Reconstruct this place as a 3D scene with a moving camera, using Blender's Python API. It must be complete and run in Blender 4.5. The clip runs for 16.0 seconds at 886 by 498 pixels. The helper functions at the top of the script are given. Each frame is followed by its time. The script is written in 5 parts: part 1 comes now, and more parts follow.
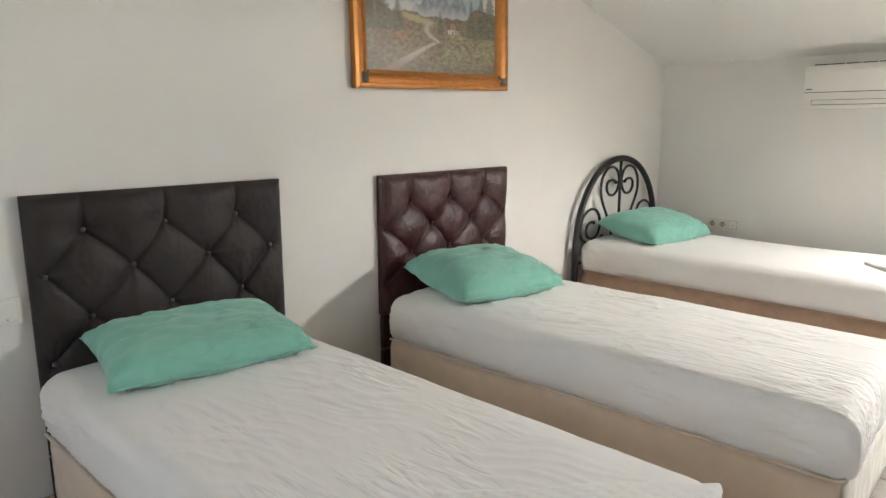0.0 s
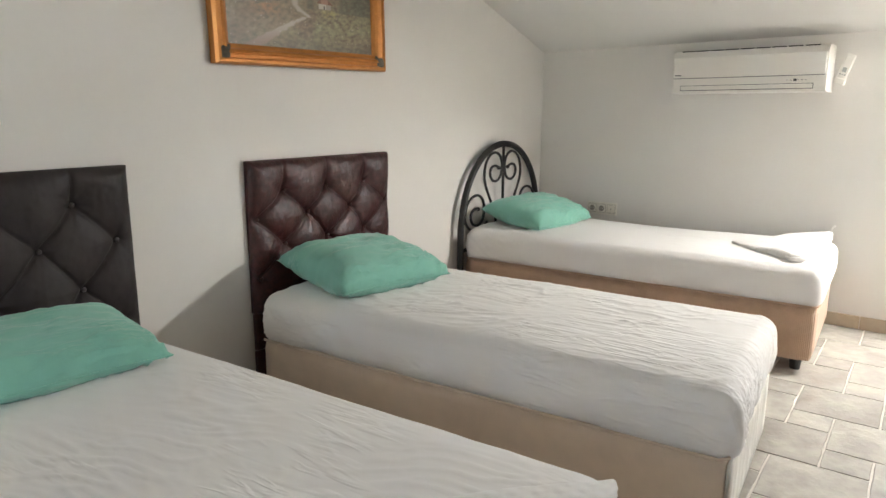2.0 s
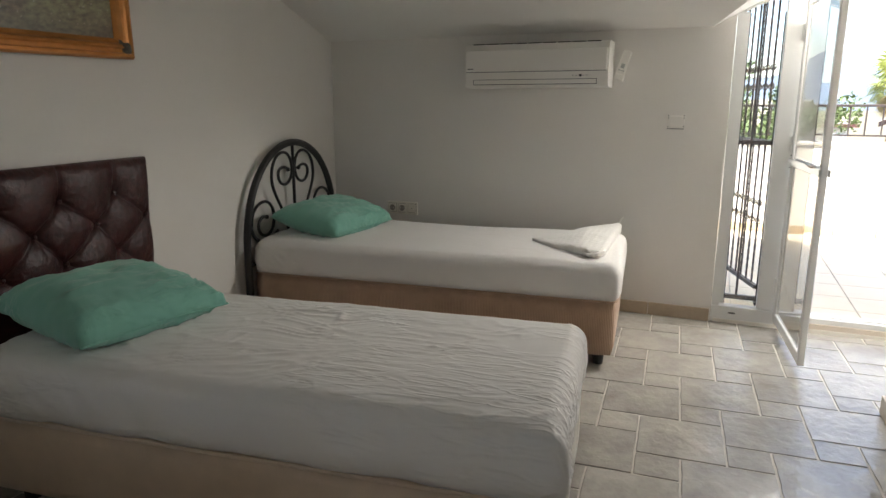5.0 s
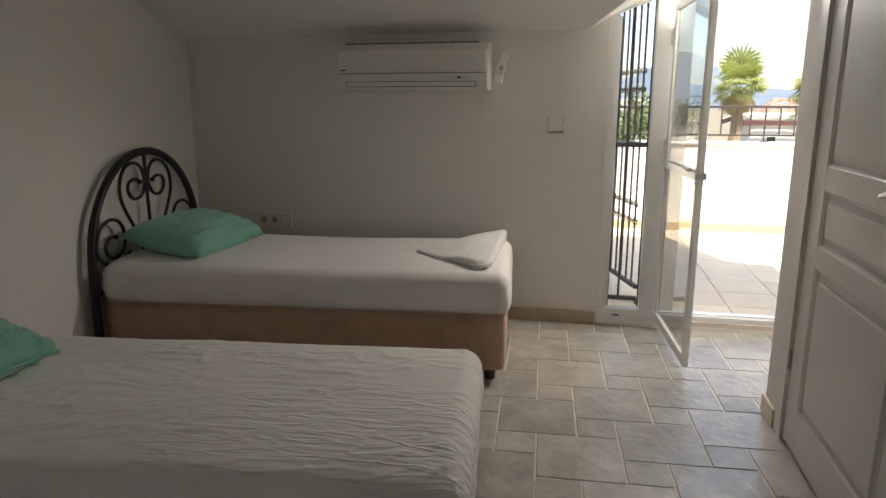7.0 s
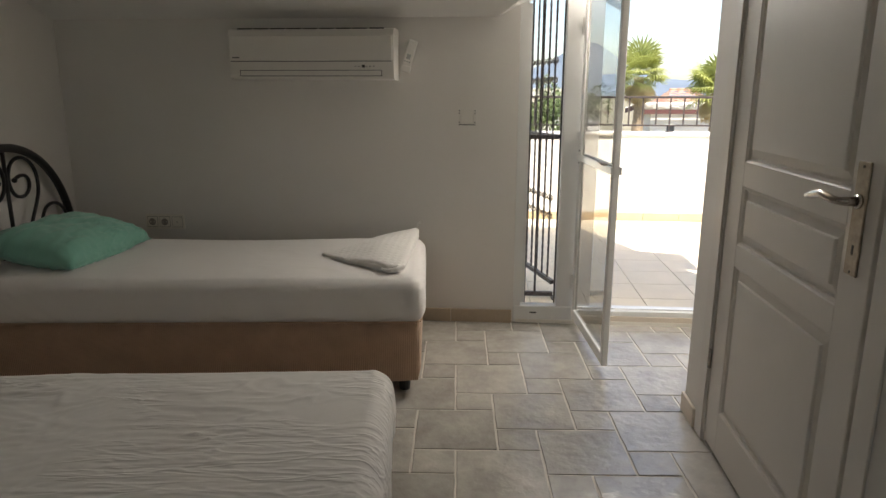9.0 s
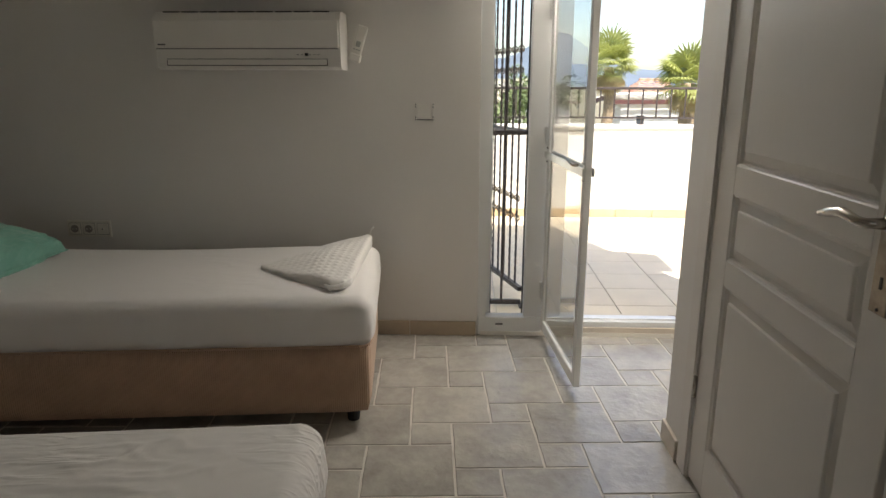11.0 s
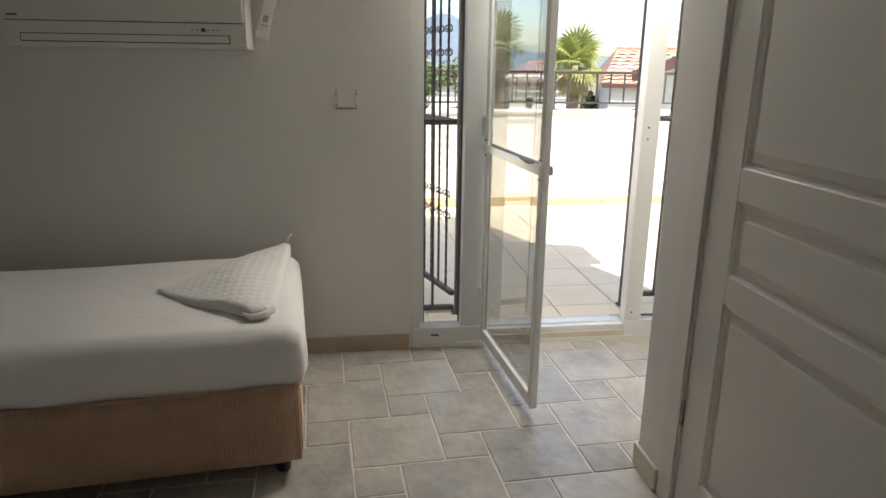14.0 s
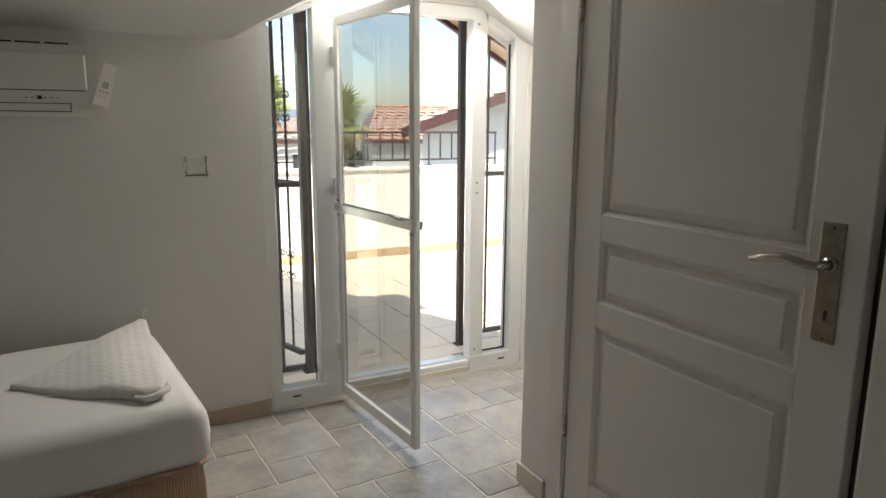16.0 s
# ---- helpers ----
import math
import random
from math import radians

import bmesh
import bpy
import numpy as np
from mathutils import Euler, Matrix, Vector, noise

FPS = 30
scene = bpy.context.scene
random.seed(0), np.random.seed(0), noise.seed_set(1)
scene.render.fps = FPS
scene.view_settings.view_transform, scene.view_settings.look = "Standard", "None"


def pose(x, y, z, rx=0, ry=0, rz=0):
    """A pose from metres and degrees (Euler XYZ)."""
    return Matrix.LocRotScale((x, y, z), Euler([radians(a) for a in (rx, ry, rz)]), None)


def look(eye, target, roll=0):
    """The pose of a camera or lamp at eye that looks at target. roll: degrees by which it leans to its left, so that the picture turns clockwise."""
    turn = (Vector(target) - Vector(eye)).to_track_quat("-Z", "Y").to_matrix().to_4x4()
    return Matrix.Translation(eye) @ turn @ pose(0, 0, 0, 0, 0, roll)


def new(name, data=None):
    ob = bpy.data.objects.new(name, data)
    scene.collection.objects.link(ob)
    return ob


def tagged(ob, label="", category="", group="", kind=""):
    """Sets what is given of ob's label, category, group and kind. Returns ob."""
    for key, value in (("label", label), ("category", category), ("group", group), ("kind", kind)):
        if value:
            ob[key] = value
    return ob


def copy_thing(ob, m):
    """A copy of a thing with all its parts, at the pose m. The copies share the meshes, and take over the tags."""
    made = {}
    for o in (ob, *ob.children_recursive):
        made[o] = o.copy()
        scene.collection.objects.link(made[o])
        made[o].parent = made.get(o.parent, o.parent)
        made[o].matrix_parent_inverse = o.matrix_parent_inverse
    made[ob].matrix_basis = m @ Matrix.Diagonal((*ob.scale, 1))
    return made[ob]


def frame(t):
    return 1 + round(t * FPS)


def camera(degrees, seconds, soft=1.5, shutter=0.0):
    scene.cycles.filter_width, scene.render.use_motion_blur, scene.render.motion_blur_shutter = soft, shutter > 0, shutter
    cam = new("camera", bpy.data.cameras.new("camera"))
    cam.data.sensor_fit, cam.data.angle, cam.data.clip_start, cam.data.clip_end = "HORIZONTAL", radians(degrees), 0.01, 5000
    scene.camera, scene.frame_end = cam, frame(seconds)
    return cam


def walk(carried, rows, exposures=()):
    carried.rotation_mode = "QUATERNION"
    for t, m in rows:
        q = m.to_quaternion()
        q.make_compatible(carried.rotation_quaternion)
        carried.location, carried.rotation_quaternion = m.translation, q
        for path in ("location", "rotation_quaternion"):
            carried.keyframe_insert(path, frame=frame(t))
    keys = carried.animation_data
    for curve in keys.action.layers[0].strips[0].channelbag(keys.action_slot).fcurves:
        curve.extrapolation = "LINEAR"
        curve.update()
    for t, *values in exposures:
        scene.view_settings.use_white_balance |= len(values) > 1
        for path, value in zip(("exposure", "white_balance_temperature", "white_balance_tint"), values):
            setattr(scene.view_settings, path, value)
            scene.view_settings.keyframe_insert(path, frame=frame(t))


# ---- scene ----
import itertools

cam = camera(68.0, 16.0)
PATH = [
    (0, (0.382, -0.279, 1.193), (-1.115, 0.992, 0.818), 0.0),
    (0.5, (0.372, -0.246, 1.191), (-1.092, 1.063, 0.81), 0.1),
    (1, (0.355, -0.217, 1.178), (-1.055, 1.149, 0.796), 0.1),
    (1.5, (0.334, -0.182, 1.165), (-1.01, 1.247, 0.774), 0.1),
    (2, (0.295, -0.15, 1.157), (-0.959, 1.355, 0.755), 0.2),
    (2.5, (0.259, -0.101, 1.153), (-0.908, 1.47, 0.741), 0.2),
    (3, (0.234, -0.052, 1.15), (-0.845, 1.579, 0.731), 0.2),
    (3.5, (0.206, 0.004, 1.154), (-0.784, 1.691, 0.737), 0.1),
    (4, (0.191, 0.058, 1.159), (-0.725, 1.786, 0.739), 0.1),
    (6.5, (0.095, 0.324, 1.201), (-0.397, 2.215, 0.775), 0.0),
    (7, (0.081, 0.373, 1.201), (-0.33, 2.283, 0.774), 0.0),
    (7.5, (0.067, 0.424, 1.203), (-0.27, 2.348, 0.773), 0.1),
    (8, (0.061, 0.465, 1.201), (-0.201, 2.4, 0.771), 0.1),
    (8.5, (0.059, 0.509, 1.203), (-0.136, 2.45, 0.761), 0.1),
    (9, (0.07, 0.578, 1.211), (-0.086, 2.518, 0.753), 0.1),
    (11.5, (0.129, 0.981, 1.219), (0.084, 2.918, 0.724), 0.1),
    (12, (0.133, 1.068, 1.213), (0.119, 3.001, 0.703), 0.1),
    (12.5, (0.128, 1.176, 1.203), (0.125, 3.104, 0.671), 0.1),
    (13, (0.114, 1.22, 1.216), (0.122, 3.144, 0.668), 0.1),
    (13.5, (0.06, 1.245, 1.234), (0.133, 3.167, 0.688), 0.4),
    (14, (-0.043, 1.268, 1.23), (0.209, 3.178, 0.693), 0.7),
    (14.5, (-0.145, 1.281, 1.247), (0.287, 3.165, 0.735), 0.4),
    (15, (-0.216, 1.272, 1.253), (0.352, 3.133, 0.791), 0.3),
    (15.5, (-0.292, 1.258, 1.257), (0.44, 3.072, 0.839), 0.2),
    (16, (-0.434, 1.24, 1.261), (0.483, 2.979, 0.889), 0.3),
]
walk(cam, [(t, look(eye, target, roll)) for t, eye, target, roll in PATH],
     [(0, 3.42, 6300, 11), (1.5, 3.32, 6300, 11), (2.5, 3.05, 6300, 10), (3.5, 2.55, 6250, 10), (4.2, 2.2, 6300, 10), (6.3, 1.32, 6750, 12), (7.5, 1.16, 6850, 12), (11.5, 1.08, 6750, 11), (16, 1.05, 6500, 9)])

# ---- sky, sun, lamps ----
SUN_EL, SUN_AZ = radians(60), radians(158)      # azimuth from +y, clockwise
world = bpy.data.worlds.new("sky")
scene.world = world
world.use_nodes = True
wn = world.node_tree.nodes
sky = wn.new("ShaderNodeTexSky")
sky.sky_type = "NISHITA"
sky.sun_disc = False
sky.sun_elevation, sky.sun_rotation = SUN_EL, SUN_AZ
sky.air_density, sky.dust_density = 1.0, 1.4
wn["Background"].inputs[1].default_value = 0.15
world.node_tree.links.new(sky.outputs[0], wn["Background"].inputs[0])
sun = new("sun", bpy.data.lights.new("sun", "SUN"))
sun.data.energy, sun.data.angle, sun.data.color = 5.0, radians(0.5), (1.0, 0.95, 0.87)
sun_from = Vector((math.sin(SUN_AZ) * math.cos(SUN_EL), math.cos(SUN_AZ) * math.cos(SUN_EL), math.sin(SUN_EL)))
sun.matrix_world = look(tuple(sun_from * 30), (0, 0, 0))
# daylight of the sky, at the head of the terrace door's opening
day = new("daylight", bpy.data.lights.new("daylight", "AREA"))
day.data.shape, day.data.size, day.data.size_y = "RECTANGLE", 0.66, 0.09
day.data.energy, day.data.color = 8.5, (1.0, 0.97, 0.915)
day.matrix_world = look((0.86, 3.955, 1.775), (0.76, 2.95, 0.72))
# weak fill lamp in an added, unseen south window, behind the walk's start
back_fill = new("daylight", bpy.data.lights.new("fill_south", "AREA"))
back_fill.data.shape, back_fill.data.size, back_fill.data.size_y = "RECTANGLE", 1.30, 1.10
back_fill.data.energy, back_fill.data.color = 0.22, (1.0, 0.92, 0.83)
back_fill.matrix_world = look((-0.45, -1.93, 1.55), (-0.45, 2.0, 1.2))


# ---- helpers ----
def part(name, bm, material, parent=None, label="", smooth=False, kind=""):
    me = bpy.data.meshes.new(name)
    bm.to_mesh(me)
    bm.free()
    me.materials.append(material)
    if smooth:
        me.shade_smooth()
    ob = new(name, me)
    ob.parent = parent
    if label:
        ob["label"] = label
    if kind:
        ob["kind"] = kind
    return ob


def thing(name, m, label, category, group=""):
    ob = new(name)
    ob.empty_display_size = 0.1
    ob.matrix_world = m
    return tagged(ob, label, category, group)


def box(bm, x0, x1, y0, y1, z0, z1, bevel=0.0, m=None, seg=1):
    vs = [bm.verts.new(p) for p in itertools.product((x0, x1), (y0, y1), (z0, z1))]
    faces = [bm.faces.new([vs[i] for i in f]) for f in ((0, 1, 3, 2), (4, 6, 7, 5), (0, 4, 5, 1), (2, 3, 7, 6), (0, 2, 6, 4), (1, 5, 7, 3))]
    if bevel:
        edges = list({e for f in faces for e in f.edges})
        out = bmesh.ops.bevel(bm, geom=edges, offset=bevel, segments=seg, affect="EDGES", profile=0.5)
        vs = list({v for v in vs if v.is_valid} | set(out["verts"]))
    if m is not None:
        bmesh.ops.transform(bm, matrix=m, verts=vs)
    return bm


def boxed(*args, **kw):
    return box(bmesh.new(), *args, **kw)


def prism(bm, outline, depth, axis="y", at=0.0):
    """A flat outline given in two coordinates, made thick along an axis."""
    def p(a, b, d):
        return {"y": (a, d, b), "x": (d, a, b), "z": (a, b, d)}[axis]
    lo = [bm.verts.new(p(a, b, at)) for a, b in outline]
    hi = [bm.verts.new(p(a, b, at + depth)) for a, b in outline]
    n = len(outline)
    bm.faces.new(lo)
    bm.faces.new(hi[::-1])
    for i in range(n):
        bm.faces.new((lo[i], hi[i], hi[(i + 1) % n], lo[(i + 1) % n]))
    bmesh.ops.recalc_face_normals(bm, faces=bm.faces[:])
    return bm


def tube(bm, points, r, sides=8, caps=True, taper=None):
    pts = [Vector(p) for p in points]
    rings, up = [], Vector((0.123, 0.31, 0.94)).normalized()
    for i, p in enumerate(pts):
        d = (pts[min(i + 1, len(pts) - 1)] - pts[max(i - 1, 0)]).normalized()
        a = d.cross(up)
        if a.length < 0.05:
            a = d.cross(Vector((1, 0, 0)))
        a.normalize()
        b = d.cross(a)
        rr = r * (taper[i] if taper else 1)
        rings.append([bm.verts.new(p + (a * math.cos(2 * math.pi * k / sides) + b * math.sin(2 * math.pi * k / sides)) * rr) for k in range(sides)])
    for r0, r1 in zip(rings, rings[1:]):
        for k in range(sides):
            bm.faces.new((r0[k], r0[(k + 1) % sides], r1[(k + 1) % sides], r1[k]))
    if caps:
        bm.faces.new(rings[0][::-1])
        bm.faces.new(rings[-1])
    return bm


def surface(bm, rows):
    """A sheet through rows of points."""
    vs = [[bm.verts.new(p) for p in row] for row in rows]
    for a, b in zip(vs, vs[1:]):
        for i in range(len(a) - 1):
            bm.faces.new((a[i], a[i + 1], b[i + 1], b[i]))
    return vs


def soft_box(L, W, H, r, nx, ny, nz, shape=None):
    """A rounded box from x 0..L, y 0..W, z 0..H; shape(x, y, z) moves each point."""
    bm = bmesh.new()
    made = {}
    us = [np.linspace(0, 1, n + 1) for n in (nx, ny, nz)]

    def vert(i, j, k):
        key = (i, j, k)
        if key not in made:
            p = Vector((us[0][i] * L, us[1][j] * W, us[2][k] * H))
            q = Vector((min(max(p.x, r), L - r), min(max(p.y, r), W - r), min(max(p.z, r), H - r)))
            d = p - q
            if d.length > 1e-9:
                p = q + d.normalized() * r * min(1.0, max(abs(d.x), abs(d.y), abs(d.z)) / r)
            if shape:
                p = shape(p)
            made[key] = bm.verts.new(p)
        return made[key]
    for i in range(nx):
        for j in range(ny):
            bm.faces.new((vert(i, j, nz), vert(i + 1, j, nz), vert(i + 1, j + 1, nz), vert(i, j + 1, nz)))
            bm.faces.new((vert(i, j, 0), vert(i, j + 1, 0), vert(i + 1, j + 1, 0), vert(i + 1, j, 0)))
    for i in range(nx):
        for k in range(nz):
            bm.faces.new((vert(i, 0, k), vert(i + 1, 0, k), vert(i + 1, 0, k + 1), vert(i, 0, k + 1)))
            bm.faces.new((vert(i, ny, k), vert(i, ny, k + 1), vert(i + 1, ny, k + 1), vert(i + 1, ny, k)))
    for j in range(ny):
        for k in range(nz):
            bm.faces.new((vert(0, j, k), vert(0, j, k + 1), vert(0, j + 1, k + 1), vert(0, j + 1, k)))
            bm.faces.new((vert(nx, j, k), vert(nx, j + 1, k), vert(nx, j + 1, k + 1), vert(nx, j, k + 1)))
    return bm


# ---- materials ----
def material(name, color, rough=0.6, metal=0.0, vary=0.12, scale=8.0, fine=120.0, bump=0.1, dist=0.002, stretch=(1, 1, 1), coat=0.0, sheen=0.0, second=None, per_object=0.0, spec=0.5):
    m = bpy.data.materials.new(name)
    m.use_nodes = True
    nt = m.node_tree
    n, l = nt.nodes, nt.links
    b = n["Principled BSDF"]
    b.inputs["Roughness"].default_value = rough
    b.inputs["Metallic"].default_value = metal
    b.inputs["Coat Weight"].default_value = coat
    b.inputs["Sheen Weight"].default_value = sheen
    b.inputs["Specular IOR Level"].default_value = spec
    tc = n.new("ShaderNodeTexCoord")
    mp = n.new("ShaderNodeMapping")
    mp.inputs["Scale"].default_value = stretch
    l.new(tc.outputs["Object"], mp.inputs[0])
    info = n.new("ShaderNodeObjectInfo")
    big = n.new("ShaderNodeTexNoise")
    big.noise_dimensions = "4D"
    big.inputs["Scale"].default_value, big.inputs["Detail"].default_value = scale, 4
    l.new(mp.outputs[0], big.inputs["Vector"])
    times = n.new("ShaderNodeMath")
    times.operation = "MULTIPLY"
    times.inputs[1].default_value = 40 if per_object else 0
    l.new(info.outputs["Random"], times.inputs[0])
    l.new(times.outputs[0], big.inputs["W"])
    small = n.new("ShaderNodeTexNoise")
    small.inputs["Scale"].default_value, small.inputs["Detail"].default_value = fine, 5
    l.new(mp.outputs[0], small.inputs["Vector"])
    ramp = n.new("ShaderNodeMix")
    ramp.data_type = "RGBA"
    dark = tuple(c * (1 - vary) for c in color)
    light = second or tuple(min(1, c * (1 + vary)) for c in color)
    ramp.inputs["A"].default_value, ramp.inputs["B"].default_value = (*dark, 1), (*light, 1)
    add = n.new("ShaderNodeMath")
    add.operation = "MULTIPLY_ADD"
    l.new(small.outputs["Fac"], add.inputs[0])
    add.inputs[1].default_value = 0.35
    l.new(big.outputs["Fac"], add.inputs[2])
    stretchr = n.new("ShaderNodeMapRange")
    stretchr.inputs["From Min"].default_value, stretchr.inputs["From Max"].default_value = 0.42, 0.95
    l.new(add.outputs[0], stretchr.inputs[0])
    l.new(stretchr.outputs[0], ramp.inputs["Factor"])
    out = ramp.outputs["Result"]
    if per_object:
        hsv = n.new("ShaderNodeHueSaturation")
        mr = n.new("ShaderNodeMapRange")
        mr.inputs["To Min"].default_value, mr.inputs["To Max"].default_value = 1 - per_object, 1 + per_object
        l.new(info.outputs["Random"], mr.inputs[0])
        l.new(mr.outputs[0], hsv.inputs["Value"])
        l.new(out, hsv.inputs["Color"])
        out = hsv.outputs["Color"]
    l.new(out, b.inputs["Base Color"])
    if bump:
        bp = n.new("ShaderNodeBump")
        bp.inputs["Strength"].default_value, bp.inputs["Distance"].default_value = bump, dist
        l.new(add.outputs[0], bp.inputs["Height"])
        l.new(bp.outputs[0], b.inputs["Normal"])
    return m


def glass(name, tint=(1, 1, 1), rough=0.0):
    m = bpy.data.materials.new(name)
    m.use_nodes = True
    b = m.node_tree.nodes["Principled BSDF"]
    b.inputs["Base Color"].default_value = (*tint, 1)
    b.inputs["Transmission Weight"].default_value = 1.0
    b.inputs["Roughness"].default_value = rough
    b.inputs["IOR"].default_value = 1.45
    return m


M = dict(
    wall=material("wall_plaster", (0.79, 0.76, 0.72), 0.85, vary=0.02, scale=1.3, fine=60, bump=0.12, dist=0.002),
    ceiling=material("ceiling_plaster", (0.82, 0.80, 0.77), 0.9, vary=0.02, scale=1.3, fine=50, bump=0.15, dist=0.003),
    tile=material("stone_look_tile", (0.405, 0.380, 0.340), 0.22, spec=0.8, vary=0.22, scale=7, fine=26, bump=1.0, dist=0.010, per_object=0.10, second=(0.56, 0.53, 0.475)),
    grout=material("grout", (0.62, 0.58, 0.52), 0.9, vary=0.1, scale=5, bump=0.3),
    skirting=material("skirting_tile", (0.46, 0.37, 0.27), 0.45, vary=0.12, scale=9, fine=60, bump=0.2, per_object=0.06),
    sheet=material("white_cotton_sheet", (0.87, 0.84, 0.805), 0.85, vary=0.02, scale=3, fine=900, bump=0.05, dist=0.0006, sheen=0.25),
    # lighter than the black leather: the buttons' small highlights are in this colour
    button=material("highlit_leatherette_button", (0.075, 0.06, 0.057), 0.4, vary=0.2, scale=60),
    sheet_smooth=material("smooth_cotton_sheet", (0.86, 0.83, 0.80), 0.85, vary=0.02, scale=3, fine=900, bump=0.05, dist=0.0006, sheen=0.25),
    pillow=material("mint_green_cotton", (0.225, 0.51, 0.405), 0.85, vary=0.05, scale=14, fine=300, bump=0.25, dist=0.001, sheen=0.3),
    towel=material("white_towel", (0.84, 0.81, 0.77), 0.95, vary=0.03, scale=40, fine=700, bump=0.5, dist=0.002, sheen=0.4),
    base=material("beige_velour", (0.78, 0.635, 0.505), 0.8, vary=0.07, scale=12, fine=300, bump=0.15, sheen=0.3),
    black=material("black_leatherette", (0.032, 0.024, 0.023), 0.55, vary=0.3, scale=10, fine=350, bump=0.3, dist=0.001, spec=0.32),
    brown=material("brown_leatherette", (0.036, 0.010, 0.008), 0.38, vary=0.35, scale=45, fine=160, bump=1.0, dist=0.004, second=(0.078, 0.018, 0.016)),
    iron=material("black_painted_iron", (0.012, 0.011, 0.011), 0.42, vary=0.3, scale=20, bump=0.1, dist=0.0005),
    pvc=material("white_pvc", (0.80, 0.80, 0.78), 0.35, vary=0.02, scale=3, bump=0.0),
    plastic=material("white_plastic", (0.78, 0.75, 0.70), 0.35, vary=0.02, scale=3, bump=0.0),
    grey=material("grey_plastic", (0.12, 0.12, 0.12), 0.5, vary=0.1),
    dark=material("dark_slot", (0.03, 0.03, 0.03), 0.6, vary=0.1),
    paint=material("white_door_paint", (0.76, 0.72, 0.67), 0.42, vary=0.025, scale=2, fine=90, bump=0.12, dist=0.0008, stretch=(1, 1, 0.15)),
    chrome=material("brushed_steel", (0.48, 0.44, 0.39), 0.24, metal=1.0, vary=0.1, scale=30, bump=0.05),
    gilt=material("gilded_wood", (0.52, 0.21, 0.05), 0.34, metal=0.45, vary=0.15, scale=30, fine=200, bump=0.3, dist=0.0015),
    gilt_dark=material("dark_bronze", (0.10, 0.085, 0.06), 0.6, vary=0.4, scale=60, fine=200, bump=0.6, dist=0.003),
    gate=material("dark_brown_iron", (0.055, 0.042, 0.038), 0.5, metal=0.2, vary=0.2, scale=20, bump=0.15),
    bronze=material("bronze_leaf", (0.16, 0.12, 0.08), 0.5, metal=0.4, vary=0.3, scale=30, bump=0.3),
    terrace=material("terrace_tile", (0.72, 0.63, 0.48), 0.55, vary=0.08, scale=5, fine=60, bump=0.15, per_object=0.04),
    stucco=material("cream_stucco", (0.80, 0.77, 0.70), 0.9, vary=0.04, scale=3, fine=80, bump=0.4, dist=0.004),
    white_wall=material("white_render", (0.78, 0.76, 0.72), 0.9, vary=0.05, scale=2, bump=0.2),
    roof=material("terracotta_roof_tile", (0.44, 0.19, 0.115), 0.8, vary=0.25, scale=4, fine=30, bump=0.3, second=(0.56, 0.38, 0.28)),
    roof_pale=material("pale_roof_tile", (0.40, 0.37, 0.27), 0.85, vary=0.15, scale=4, fine=30, bump=0.3),
    brownwood=material("brown_painted_wood", (0.11, 0.045, 0.04), 0.6, vary=0.15, scale=8, stretch=(1, 1, 1)),
    soffit=material("varnished_boards", (0.60, 0.42, 0.29), 0.5, vary=0.15, scale=8, stretch=(0.3, 4, 1)),
    bark=material("palm_bark", (0.30, 0.23, 0.15), 0.9, vary=0.35, scale=9, fine=40, bump=0.8, dist=0.03),
    leaf=material("palm_leaf", (0.36, 0.38, 0.14), 0.5, vary=0.3, scale=3, bump=0.0),
    leaf_dry=material("dry_palm_leaf", (0.50, 0.40, 0.22), 0.7, vary=0.3, scale=3, bump=0.0),
    bush=material("foliage", (0.11, 0.15, 0.05), 0.6, vary=0.35, scale=2, bump=0.0),
    ground=material("dry_ground", (0.20, 0.18, 0.12), 0.95, vary=0.3, scale=0.3, fine=4, bump=0.3, dist=0.05),
    # the haze of distance is put into the hills' blue-grey
    hill=material("hazy_far_hills", (0.13, 0.165, 0.21), 1.0, vary=0.12, scale=0.01, fine=0.1, bump=0.0),
    window_dark=material("dark_window_glass", (0.05, 0.06, 0.07), 0.1, vary=0.1),
    socket=material("aged_white_plastic", (0.80, 0.76, 0.68), 0.4, vary=0.04, scale=30, bump=0.0),
    # grey carries the shade of the sockets' joints and recesses
    socket_well=material("socket_recess_shade", (0.30, 0.27, 0.24), 0.5, vary=0.1),
    # aged steel; the dark reflection on it is put into the colour too
    plate=material("worn_steel_dark_reflection", (0.36, 0.31, 0.25), 0.32, metal=1.0, vary=0.25, scale=60, bump=0.1),
    cream=material("cream_glazed_tile", (0.68, 0.60, 0.50), 0.4, vary=0.05, scale=9, bump=0.1),
    alu=material("aluminium", (0.82, 0.82, 0.80), 0.33, metal=0.9, vary=0.06, scale=20, bump=0.0),
    lcd=material("grey_display", (0.36, 0.36, 0.34), 0.3, vary=0.1),
    terrace_edge=material("sandstone_edge_tile", (0.50, 0.37, 0.22), 0.6, vary=0.1, scale=6, bump=0.1, per_object=0.05),
    rubber=material("black_plastic_foot", (0.02, 0.02, 0.02), 0.5),
    glass=glass("clear_glass", (0.97, 0.99, 0.98)),
    glass_leaf=glass("lightly_tinted_glass", (0.50, 0.495, 0.465)),
)
M["quilt"] = material("ivory_jacquard", (0.62, 0.58, 0.50), 0.6, vary=0.22, scale=16, fine=60, bump=0.8, dist=0.006, stretch=(1, 1, 0.45), second=(0.84, 0.82, 0.76))


